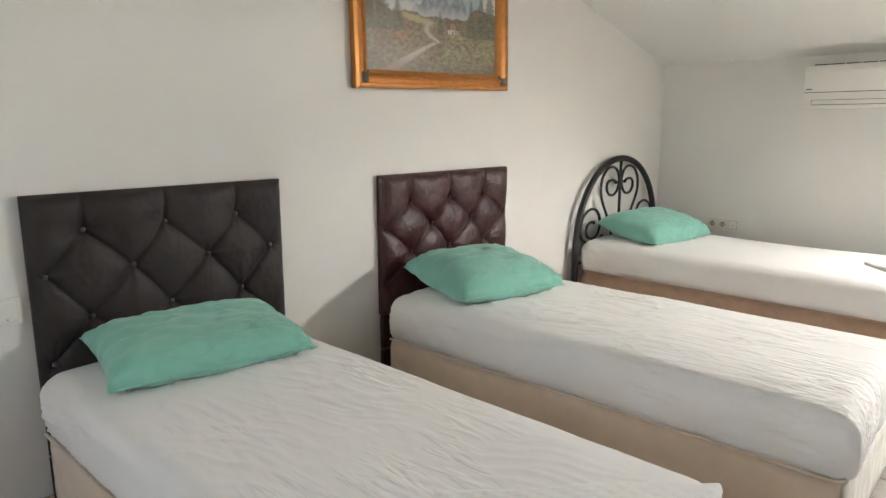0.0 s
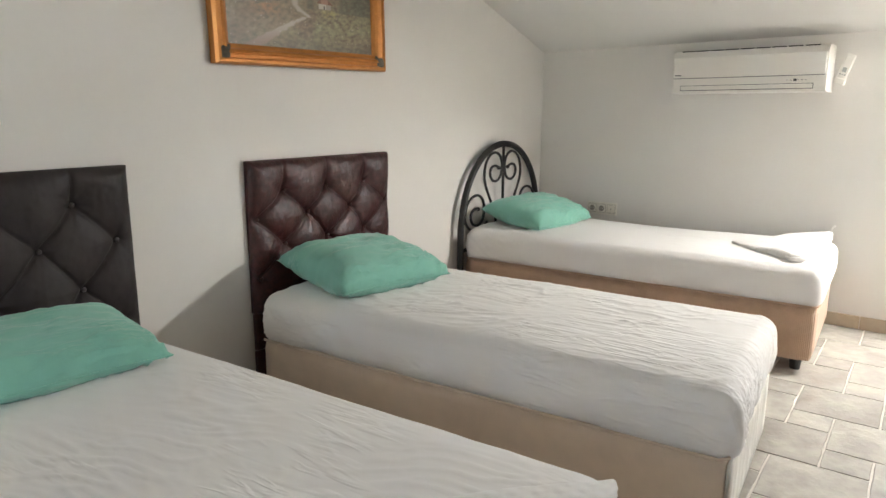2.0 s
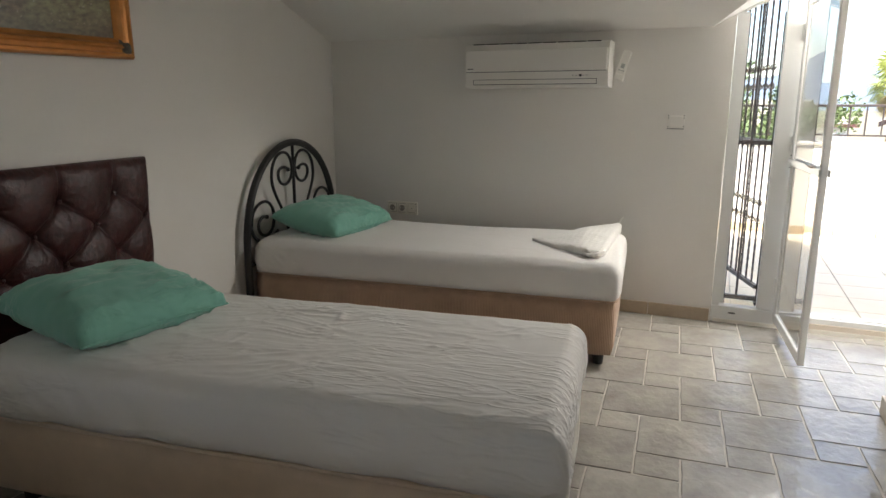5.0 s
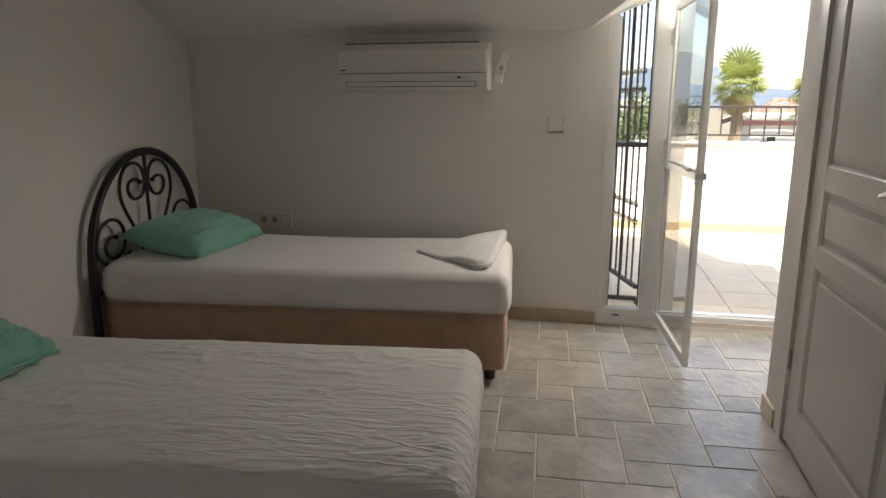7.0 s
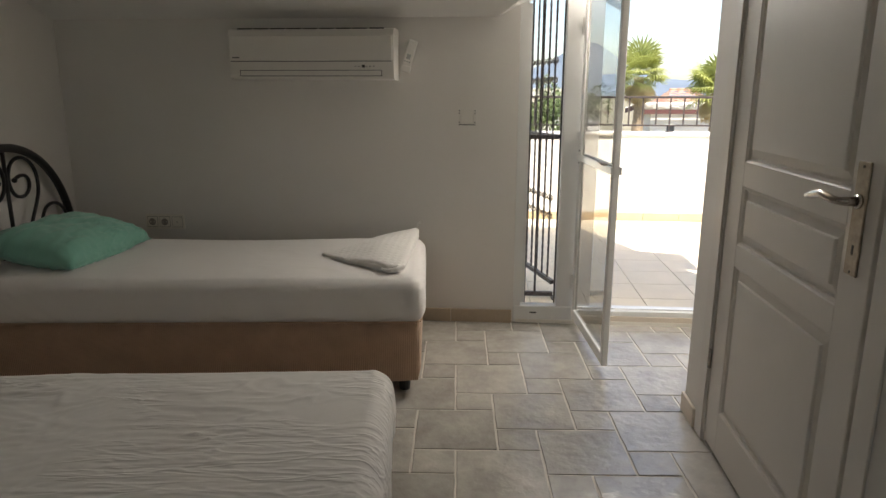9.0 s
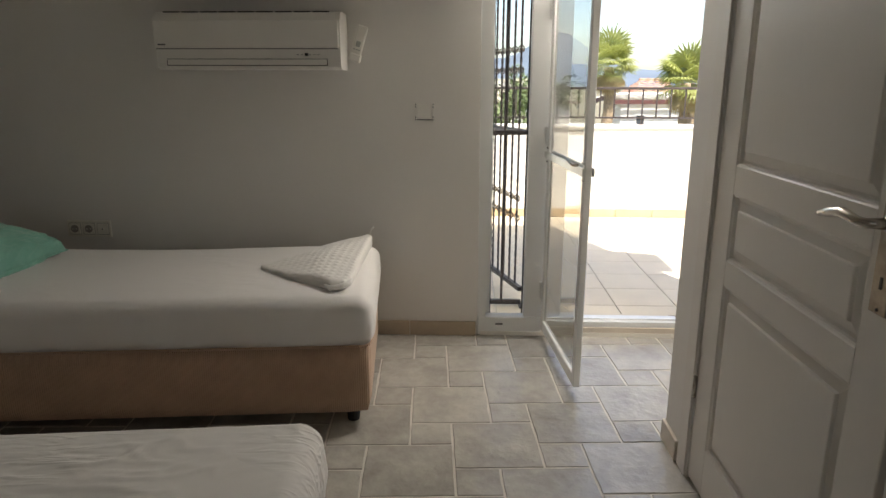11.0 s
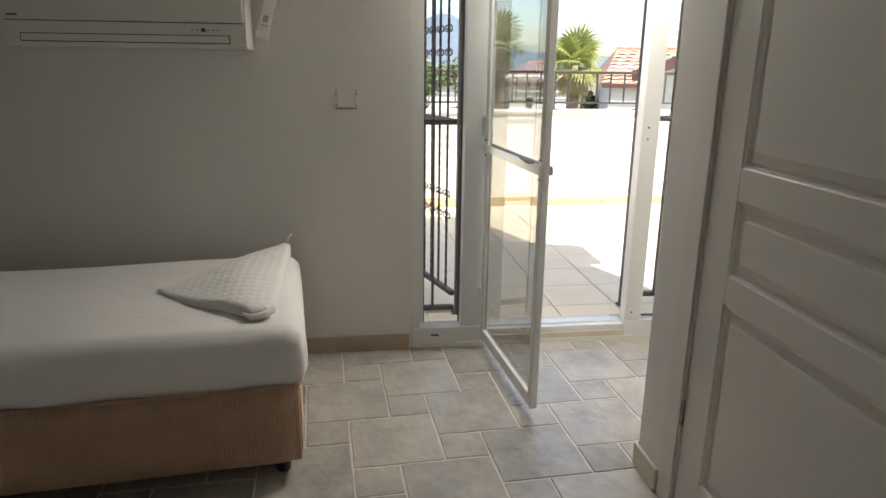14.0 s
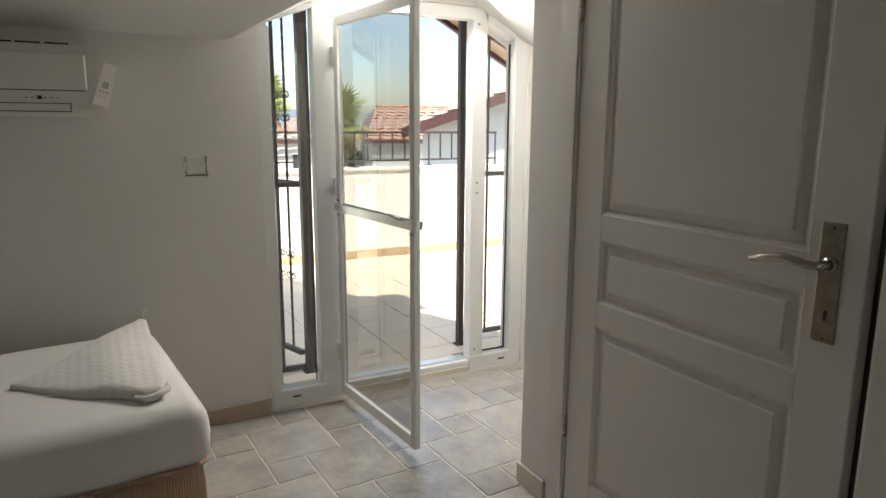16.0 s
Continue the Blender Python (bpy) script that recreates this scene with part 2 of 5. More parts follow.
def ribbed(name, color):
    """Corduroy: fine upright ribs on a dark beige cloth."""
    m = material(name, color, 0.9, vary=0.15, scale=10, fine=200, bump=0.1, sheen=0.2)
    n, l = m.node_tree.nodes, m.node_tree.links
    w = n.new("ShaderNodeTexWave")
    w.inputs["Scale"].default_value = 42
    w.bands_direction = "X"
    tc = n.new("ShaderNodeTexCoord")
    l.new(tc.outputs["Object"], w.inputs["Vector"])
    bp = n.new("ShaderNodeBump")
    bp.inputs["Strength"].default_value, bp.inputs["Distance"].default_value = 0.6, 0.004
    l.new(w.outputs["Fac"], bp.inputs["Height"])
    l.new(bp.outputs[0], n["Principled BSDF"].inputs["Normal"])
    return m


def translucent(m, color, share):
    """Lets part of the light through, as thin leaves do."""
    n, l = m.node_tree.nodes, m.node_tree.links
    t = n.new("ShaderNodeBsdfTranslucent")
    t.inputs["Color"].default_value = (*color, 1)
    mix = n.new("ShaderNodeMixShader")
    mix.inputs[0].default_value = share
    l.new(n["Principled BSDF"].outputs[0], mix.inputs[1])
    l.new(t.outputs[0], mix.inputs[2])
    l.new(mix.outputs[0], n["Material Output"].inputs["Surface"])


translucent(M["leaf"], (0.45, 0.50, 0.14), 0.4)
translucent(M["leaf_dry"], (0.55, 0.45, 0.25), 0.35)


def creased(m, layers, strength):
    """Fine sharp creases of worn cotton: folded noise in stretched directions, on top of the weave."""
    n, l = m.node_tree.nodes, m.node_tree.links
    tc = n.new("ShaderNodeTexCoord")
    patch = n.new("ShaderNodeTexNoise")
    patch.inputs["Scale"].default_value = 3.0
    l.new(tc.outputs["Object"], patch.inputs["Vector"])
    cover = n.new("ShaderNodeMapRange")
    cover.inputs["From Min"].default_value, cover.inputs["From Max"].default_value = 0.44, 0.58
    l.new(patch.outputs["Fac"], cover.inputs[0])
    total = None
    for turn, stretch, scale in layers:
        mp = n.new("ShaderNodeMapping")
        mp.inputs["Rotation"].default_value = (0, 0, radians(turn))
        mp.inputs["Scale"].default_value = stretch
        l.new(tc.outputs["Object"], mp.inputs[0])
        t = n.new("ShaderNodeTexNoise")
        t.inputs["Scale"].default_value, t.inputs["Detail"].default_value, t.inputs["Distortion"].default_value = scale, 2.0, 0.5
        l.new(mp.outputs[0], t.inputs["Vector"])
        sub = n.new("ShaderNodeMath")
        sub.operation = "SUBTRACT"
        sub.inputs[1].default_value = 0.5
        l.new(t.outputs["Fac"], sub.inputs[0])
        ab = n.new("ShaderNodeMath")
        ab.operation = "ABSOLUTE"
        l.new(sub.outputs[0], ab.inputs[0])
        mr = n.new("ShaderNodeMapRange")
        mr.interpolation_type = "SMOOTHSTEP"
        mr.inputs["From Max"].default_value = 0.10
        mr.inputs["To Min"].default_value, mr.inputs["To Max"].default_value = 1.0, 0.0
        l.new(ab.outputs[0], mr.inputs[0])
        if total is None:
            total = mr.outputs[0]
        else:
            s2 = n.new("ShaderNodeMath")
            l.new(total, s2.inputs[0])
            l.new(mr.outputs[0], s2.inputs[1])
            total = s2.outputs[0]
    mul = n.new("ShaderNodeMath")
    mul.operation = "MULTIPLY"
    l.new(total, mul.inputs[0])
    l.new(cover.outputs[0], mul.inputs[1])
    bp = n.new("ShaderNodeBump")
    bp.inputs["Strength"].default_value, bp.inputs["Distance"].default_value = strength, 0.004
    l.new(mul.outputs[0], bp.inputs["Height"])
    old = n["Principled BSDF"].inputs["Normal"].links
    if old:
        l.new(old[0].from_socket, bp.inputs["Normal"])
    l.new(bp.outputs[0], n["Principled BSDF"].inputs["Normal"])


creased(M["sheet"], ((14, (1.2, 6.0, 4.0), 2.2), (-24, (1.6, 7.0, 5.0), 3.0), (62, (1.5, 5.0, 5.0), 3.0)), 0.44)
creased(M["sheet_smooth"], ((14, (1.2, 5.0, 4.0), 1.6),), 0.12)
creased(M["pillow"], ((35, (1.5, 5.0, 3.0), 4.0), (-50, (1.5, 5.0, 3.0), 4.0), (80, (1.2, 4.0, 3.0), 3.0)), 0.55)


def waffled(m):
    """A towel woven in small raised squares."""
    n, l = m.node_tree.nodes, m.node_tree.links
    tc = n.new("ShaderNodeTexCoord")
    waves = []
    for axis, scale in (("X", 11), ("Y", 10)):
        w = n.new("ShaderNodeTexWave")
        w.bands_direction = axis
        w.inputs["Scale"].default_value, w.inputs["Distortion"].default_value, w.inputs["Detail Scale"].default_value = scale, 0.8, 1.0
        l.new(tc.outputs["Object"], w.inputs["Vector"])
        waves.append(w)
    mul = n.new("ShaderNodeMath")
    mul.operation = "MULTIPLY"
    l.new(waves[0].outputs["Fac"], mul.inputs[0])
    l.new(waves[1].outputs["Fac"], mul.inputs[1])
    bp = n.new("ShaderNodeBump")
    bp.inputs["Strength"].default_value, bp.inputs["Distance"].default_value = 0.34, 0.005
    l.new(mul.outputs[0], bp.inputs["Height"])
    old = n["Principled BSDF"].inputs["Normal"].links
    if old:
        l.new(old[0].from_socket, bp.inputs["Normal"])
    l.new(bp.outputs[0], n["Principled BSDF"].inputs["Normal"])


waffled(M["towel"])
M["cord"] = ribbed("brown_corduroy", (0.56, 0.38, 0.265))

# ---- plan ----
WX, WY, SK = -2.245, 4.0, 0.11          # the corner of the two main walls, and the lean of the headboard wall
KNEE, PITCH = 1.585, 0.27               # height of the low wall, and the rise of the ceiling per metre
BACK, EASTX = -1.9, 0.845


def wall_x(y):
    return WX + (WY - y) * SK


def ceil_z(y):
    return KNEE + (WY - y) * PITCH


ROT = math.degrees(math.atan(SK))
# the dormer over the glazed door
DX0, DX1, DSL = 0.066, 1.62, 0.52
DFLAT = 1.83
DXA = DX0 + (DFLAT - KNEE) / DSL
DXB = DX1 - (DFLAT - KNEE) / DSL


def room_shell():
    # headboard wall, leaning to the axis of the plan
    bm = bmesh.new()
    y1 = WY + 0.25
    prism(bm, [(wall_x(BACK - 0.2), BACK - 0.2), (wall_x(y1), y1), (wall_x(y1) - 0.2, y1), (wall_x(BACK - 0.2) - 0.2, BACK - 0.2)], 3.6, "z", -0.2)
    part("wall_west", bm, M["wall"], kind="structure")
    # low wall with the opening of the glazed door
    bm = bmesh.new()
    prism(bm, [(WX + 0.0015, -0.2), (0.176, -0.2), (0.176, 1.652), (0.37, 1.745), (0.55, 1.80), (1.21, 1.80), (1.40, 1.70), (1.49, 1.65),
               (1.49, -0.2), (1.72, -0.2), (1.72, 2.2), (-0.3, 2.2), (-0.3, 1.75), (WX + 0.0015, 1.75)], 0.2, "y", WY)
    part("wall_north", bm, M["wall"], kind="structure")
    bm = bmesh.new()
    prism(bm, [(0.19, -0.2), (1.49, -0.2), (1.49, 0.02), (0.19, 0.02)], 0.2, "y", WY)
    part("threshold", bm, M["stucco"], kind="structure")
    # box of the bathroom: its west side holds the inner door
    bm = bmesh.new()
    d0, d1, top = 1.895, 2.80, 1.835
    y0, y1 = BACK - 0.2, 3.03
    prism(bm, [(y0, -0.2), (d0, -0.2), (d0, top), (d1, top), (d1, -0.2), (y1, -0.2), (y1, 3.2), (y0, 3.2)], 0.10, "x", EASTX - 0.015)
    part("wall_east", bm, M["wall"], kind="structure")
    part("wall_nook_south", boxed(EASTX + 0.0865, 2.3, 2.93, 3.03, -0.2, 2.6), M["wall"], kind="structure")
    part("wall_nook_east", boxed(1.63, 1.72, 3.0315, 3.9985, -0.2, 2.6), M["wall"], kind="structure")
    part("wall_behind_door", boxed(1.9, 2.0, 1.2, 2.929, -0.2, 2.6), M["wall"], kind="structure")
    south = tagged(new("wall_south"), kind="structure")
    for x0, x1, z0, z1 in ((-2.0, -1.15, -0.2, 3.4), (0.25, 2.3, -0.2, 3.4), (-1.15, 0.25, -0.2, 0.95), (-1.15, 0.25, 2.15, 3.4)):
        part("wall_panel", boxed(x0, x1, BACK - 0.2, BACK, z0, z1), M["wall"], south)
    # unseen slab, added to keep direct sun out of the south opening
    part("eaves_south", boxed(-1.9, 1.0, BACK - 1.5, BACK - 0.201, 2.30, 2.36), M["white_wall"], kind="structure")
    # unseen window, added to hold the south fill lamp
    win = tagged(new("window_2"), kind="structure")
    for x0, x1, z0, z1 in ((-1.15, -1.09, 0.95, 2.15), (0.19, 0.25, 0.95, 2.15), (-1.089, 0.189, 0.95, 1.01), (-1.089, 0.189, 2.09, 2.15), (-0.48, -0.42, 1.011, 2.089)):
        part("window_frame", boxed(x0, x1, BACK - 0.14, BACK - 0.08, z0, z1, bevel=0.003), M["pvc"], win)
    for x0, x1 in ((-1.089, -0.481), (-0.419, 0.189)):
        part("pane", boxed(x0, x1, BACK - 0.115, BACK - 0.110, 1.011, 2.089), M["glass"], win).visible_shadow = False
    # sloping ceiling with the dormer cut out of it
    bm = bmesh.new()
    ztop = DFLAT
    yv = WY - (ztop - KNEE) / PITCH            # where the flat of the dormer meets the slope
    def q(x, y):
        return (x, y, ceil_z(y))
    pts = [(-2.6, 4.0), (DX0, 4.0), (DXA, yv), (DXB, yv), (DX1, 4.0), (1.72, 4.0), (1.72, yv), (2.3, yv), (2.3, BACK - 0.2), (-2.6, BACK - 0.2)]
    B = BACK - 0.2
    for piece in ([(-2.6, B), (2.3, B), (2.3, yv), (-2.6, yv)], [(-2.6, yv), (DXA, yv), (DX0, 4.0), (-2.6, 4.0)], [(DXB, yv), (1.72, yv), (1.72, 4.0), (DX1, 4.0)]):
        lo = [bm.verts.new(q(*p)) for p in piece]
        hi = [bm.verts.new((x, y, ceil_z(y) + 0.18)) for x, y in piece]
        bm.faces.new(lo[::-1])
        bm.faces.new(hi)
    for (xa, ya), (xb, yb) in zip(pts, pts[1:] + pts[:1]):
        ra = [bm.verts.new((x, y, ceil_z(y) + o)) for x, y, o in ((xa, ya, 0), (xb, yb, 0), (xb, yb, 0.18), (xa, ya, 0.18))]
        bm.faces.new(ra)
    part("ceiling", bm, M["ceiling"], kind="structure")
    bm = bmesh.new()
    for a in ([(DX0, 4.0, KNEE), (DXA, 4.0, ztop), (DXA, yv, ztop)], [(DXA, 4.0, ztop), (DXB, 4.0, ztop), (DXB, yv, ztop), (DXA, yv, ztop)], [(DX1, 4.0, KNEE), (DXB, yv, ztop), (DXB, 4.0, ztop)]):
        v0 = [bm.verts.new(p) for p in a]
        v1 = [bm.verts.new((p[0], p[1], p[2] + 0.12)) for p in a]
        bm.faces.new(v0)
        bm.faces.new(v1[::-1])
        for i in range(len(a)):
            j = (i + 1) % len(a)
            bm.faces.new((v0[i], v1[i], v1[j], v0[j]))
    part("ceiling_dormer", bm, M["ceiling"], kind="structure")
    # what the floor tiles lie in
    return part("floor", boxed(-2.6, 2.3, BACK - 0.2, 4.0, -0.25, -0.0030), M["grout"], kind="structure")


floor = room_shell()


def skirting(name, a, b, h=0.075, th=0.012, piece=0.33, mat="skirting"):
    a, b = Vector(a), Vector(b)
    n = max(1, math.ceil((b - a).length / piece))
    hold = tagged(new(name), kind="structure")
    d = (b - a).normalized()
    ang = math.degrees(math.atan2(d.y, d.x))
    for i in range(n):
        p = a + d * (i * piece)
        w = min(piece, (b - a).length - i * piece) - 0.003
        if w < 0.02:
            continue
        part("skirting_tile", boxed(0, w, 0, th, 0.0, h + random.uniform(-0.001, 0.001), bevel=0.002, m=pose(p.x, p.y, 0, 0, 0, ang)), M[mat], hold)
    return hold


skirting("baseboard_north", (0.168, WY - 0.001, 0), (WX + 0.03, WY - 0.001, 0), 0.072)
skirting("baseboard_west", (wall_x(3.97) + 0.001, 3.97, 0), (wall_x(BACK) + 0.001, BACK, 0), 0.072)
skirting("baseboard_nook", (EASTX - 0.016, 2.885, 0), (EASTX - 0.016, 3.042, 0), 0.075, mat="cream")
skirting("baseboard_nook_side", (EASTX - 0.014, 3.031, 0), (1.62, 3.031, 0), 0.075, mat="cream")
skirting("baseboard_east", (EASTX - 0.016, BACK, 0), (EASTX - 0.016, 1.84, 0), 0.075)


# ---- beds ----
def wrinkle(x, y, s, amp):
    wx, wy = x + 0.12 * noise.noise(Vector((x * 5, y * 5, s + 20))), y + 0.09 * noise.noise(Vector((x * 3, y * 3, s + 30)))
    a = 1 - abs(noise.noise(Vector((wx * 2.2, wy * 11 + wx * 3.5, s)))) * 2
    b = 1 - abs(noise.noise(Vector((wx * 5 + wy * 4, wy * 22 - wx * 9, s + 4)))) * 2
    c = 1 - abs(noise.noise(Vector((wx * 9 - wy * 4, wy * 40 - wx * 9, s + 8)))) * 2
    keep = max(0.05, min(1.0, 0.5 + 2.2 * noise.noise(Vector((x * 2.1, y * 2.3, s + 40)))))
    return amp * (0.30 * max(a, 0) ** 3 * (0.3 + 0.7 * keep) + (0.62 * max(b, 0) ** 4 + 0.20 * max(c, 0) ** 4) * keep)


def bed(name, label, m, L, W, base_mat, base_label, seed, z0=0.06, zb=0.30, zt=0.50, bulge=0.006, end=None, worn=0.0055, sheet=None):
    """A divan bed, its head at x = 0 and its near side at y = 0."""
    e = thing(name, m, label, "bed")
    s = soft_box(L, W, zb - z0, 0.03, 24, 12, 6, lambda p: p + Vector((0, 0, z0)))
    part("divan_base", s, base_mat, e, base_label, smooth=True)
    if end is not None:
        part("end_panel", soft_box(0.012, W - 0.05, zb - z0 - 0.03, 0.005, 2, 12, 6, lambda p: p + Vector((L - 0.004, 0.025, z0 + 0.012))), end, e, "ivory patterned end cloth", smooth=True)
    bm = bmesh.new()
    tube(bm, [(0.02, -0.002, zb + 0.002), (L - 0.02, -0.002, zb + 0.002), (L + 0.001, 0.02, zb + 0.002), (L + 0.001, W - 0.02, zb + 0.002), (L - 0.02, W + 0.002, zb + 0.002), (0.02, W + 0.002, zb + 0.002)], 0.005, 6)
    part("piping", bm, base_mat, e, smooth=True)
    for x, y in ((0.1, 0.08), (L - 0.07, 0.08), (0.1, W - 0.08), (L - 0.07, W - 0.08)):
        bm = bmesh.new()
        tube(bm, [(x, y, 0), (x, y, 0.012), (x, y, z0 + 0.012)], 0.026, 12, taper=[0.85, 0.9, 1.1])
        part("leg", bm, M["rubber"], e)
    sink = 0.020                                   # the sheet is tucked round the base
    h = zt - zb - 0.004 + sink

    def drape(p):
        u, v, w = p.x / L, p.y / W, p.z / h
        side = max(0.0, 1 - abs(w - 0.45) * 2.0)
        q = p.copy()
        # the sides belly out a little, the top sags and creases
        q.y += bulge * side * (-1 if v < 0.5 else 1) * (abs(v - 0.5) * 2) ** 4
        q.x += bulge * side * (abs(u - 0.5) * 2) ** 6 * (-1 if u < 0.5 else 1)
        top = max(0.0, min(1.0, (w - 0.7) / 0.3))
        q.z += top * (0.012 * noise.noise(Vector((p.x * 1.5, p.y * 2.5, seed))) - 0.012 * (abs(v - 0.5) * 2) ** 6)
        q.z += top * wrinkle(p.x, p.y, seed, worn) * min(1, 4 * (0.5 - abs(v - 0.5)) + 0.25)
        # tucks at the foot end and along the hem
        hang = max(0.0, 1 - w)
        fold = noise.noise(Vector((p.x * 9 + p.z * 5, p.y * 14, seed + 9)))
        if u > 0.97:
            rough = min(1.0, worn / 0.009)
            q.x += rough * 0.006 * noise.noise(Vector((p.y * 22, p.z * 7, seed))) * (0.4 + hang)
            near = p.y
            ridge = 1 - abs(noise.noise(Vector((p.y * 30 + p.z * 6, p.z * 3, seed + 5)))) * 2
            q.x += rough * 0.015 * max(0, ridge) ** 3 * (0.25 + 1.3 * max(0.0, 1 - near / 0.18)) * min(1.0, 0.1 + hang * 1.7)
        if v < 0.04 or v > 0.96:
            q.y += (0.008 * fold + 0.010 * noise.noise(Vector((p.x * 5 - p.z * 9, p.z * 4, seed + 2)))) * (0.3 + hang)
        if v < 0.04 and u < 0.32:
            # slanting tension folds by the head corner
            pull = 1 - abs(noise.noise(Vector((p.x * 17 + p.z * 20, p.x * 2 - p.z * 3, seed + 12)))) * 2
            q.y -= 0.012 * max(0, pull) ** 3 * (1 - u / 0.32) * min(1, 2.2 * hang + 0.2)
        if w < 0.2:
            q.z += 0.006 * noise.noise(Vector((p.x * 6, p.y * 6, seed + 3)))
        q.z += zb + 0.004 - sink
        return q

    part("mattress", soft_box(L + 0.012, W + 0.01, h, 0.055, 230, 120, 14, drape), M[sheet or "sheet"], e, "white fitted cotton sheet, creased", smooth=True)
    return e


def pillow(m, seed, L=0.62, W=0.40, T=0.13, label=""):
    bm = bmesh.new()
    n1, n2 = 46, 32
    grid = {}
    for side in (1, -1):
        for i in range(n1 + 1):
            for j in range(n2 + 1):
                u, v = i / n1 * 2 - 1, j / n2 * 2 - 1
                edge = i in (0, n1) or j in (0, n2)
                if edge and side < 0:
                    grid[side, i, j] = grid[1, i, j]
                    continue
                t = (max(0, 1 - abs(u) ** 4.0) ** 0.52) * (max(0, 1 - abs(v) ** 2.8) ** 0.52)
                pin = 1 - 0.065 * (1 - abs(v) ** 2) * abs(u) ** 3
                piv = 1 - 0.075 * (1 - abs(u) ** 2) * abs(v) ** 3
                z = side * T / 2 * t * (1.15 if side > 0 else 0.75)
                c = noise.noise(Vector((u * 3 + v * 2, v * 5, seed))) * 0.016 + noise.noise(Vector((u * 9 - v * 4, v * 9, seed + 5))) * 0.005
                r = (1 - abs(u)) * 0.5 + (1 - abs(v)) * 0.5
                z += c * t * side + (0.018 if v < 0 else 0.006) * (1 - abs(noise.noise(Vector((u * 13 + v * 5, v * 6 - u * 4, seed + 7)))) * 2) * max(0, 1 - r * 1.6) * (0 if edge else 1)
                x = u * L / 2 * pin + 0.006 * noise.noise(Vector((v * 5, 0, seed)))
                y = v * W / 2 * piv
                if side < 0:
                    z = max(z, -T / 2 * 0.8)
                grid[side, i, j] = bm.verts.new((x, y, z + T * 0.38))
    for side in (1, -1):
        for i in range(n1):
            for j in range(n2):
                f = [grid[side, i, j], grid[side, i + 1, j], grid[side, i + 1, j + 1], grid[side, i, j + 1]]
                bm.faces.new(f if side > 0 else f[::-1])
    e = thing("pillow", m, label, "pillow", "mint pillows on the beds")
    part("case", bm, M["pillow"], e, smooth=True)
    bm = bmesh.new()
    pts = []
    for i in range(41):
        a = i / 40 * 2 - 1
        pts.append((a * L / 2 * 0.985, -W / 2 * (1 - 0.075 * (1 - a * a)) - 0.001, T * 0.38))
    tube(bm, pts, 0.0028, 6)
    part("seam", bm, M["pillow"], e, smooth=True)
    return e


def folded_towel(m, label, rise=0.050):
    """A towel folded to a long triangle; its tip rises at +y."""
    outline = [(-0.255, 0.010), (-0.19, -0.06), (-0.10, -0.145), (0.0, -0.20), (0.085, -0.258), (0.135, -0.25), (0.148, -0.20), (0.146, -0.05), (0.142, 0.15), (0.138, 0.42), (0.122, 0.445), (0.0, 0.30), (-0.12, 0.14), (-0.22, 0.04)]
    bm = bmesh.new()
    per = 8
    layers = []
    for k, (g, z) in enumerate(((0.985, 0.0), (1.0, 0.008), (0.992, 0.016), (1.0, 0.024), (0.985, 0.032), (0.95, 0.037), (0.86, 0.040), (0.74, 0.041), (0.60, 0.042), (0.44, 0.043), (0.28, 0.043), (0.12, 0.044))):
        ring = []
        for i in range(len(outline) * per):
            a, f = divmod(i / per, 1)
            p = Vector(outline[int(a)]).lerp(Vector(outline[(int(a) + 1) % len(outline)]), f)
            x, y = p.x * g, p.y * g
            lift = (z / 0.04) * (rise * max(0, y + 0.1) + 0.010 * max(0, -x)) + 0.020 * (z / 0.044) ** 2 * math.exp(-(x - 0.02) ** 2 / 0.012 - (y - 0.02) ** 2 / 0.05) + (0.003 * noise.noise(Vector((x * 16, y * 16, 2))) if k > 2 else 0)
            thin = 0.78 - 0.55 * max(0, -x) / 0.25
            ring.append(bm.verts.new((x, y, z * thin + lift)))
        layers.append(ring)
    for a, b in zip(layers, layers[1:]):
        for i in range(len(a)):
            bm.faces.new((a[i], a[(i + 1) % len(a)], b[(i + 1) % len(a)], b[i]))
    bm.faces.new(layers[0][::-1])
    bm.faces.new(layers[-1])
    e = thing("folded_towel", m, label, "towel")
    part("cloth", bm, M["towel"], e, smooth=True)
    bm = bmesh.new()
    tube(bm, [(0.06, -0.252, 0.016), (0.085, -0.268, 0.010), (0.115, -0.262, 0.012), (0.145, -0.245, 0.022), (0.150, -0.21, 0.026)], 0.011, 8, taper=[0.5, 0.9, 1, 1, 0.5])
    part("rolled_corner", bm, M["towel"], e, smooth=True)
    if rise > 0:
        bm = bmesh.new()
        tube(bm, [(0.125, 0.425, 0.055), (0.130, 0.45, 0.072), (0.138, 0.452, 0.078), (0.134, 0.440, 0.072)], 0.004, 6)
        part("hanging_loop", bm, M["towel"], e, smooth=True)
    return e


BED1 = pose(-1.748, -0.010, 0, 0, 0, 6.3)
BED2 = pose(-1.80, 1.265, 0, 0, 0, 6.9)
BED3 = pose(-2.06, 2.875, 0, 0, 0, 5.7)
bed("single_bed", "single divan bed, white sheet, beige base, by the black headboard", BED1, 1.66, 0.765, M["base"], "beige velour divan base", 1.0, zt=0.49, zb=0.30)
bed("single_bed", "single divan bed, white sheet, beige base, ivory patterned foot end", BED2, 1.69, 0.79, M["base"], "beige velour divan base", 2.0, zt=0.49, end=M["quilt"], worn=0.0105)
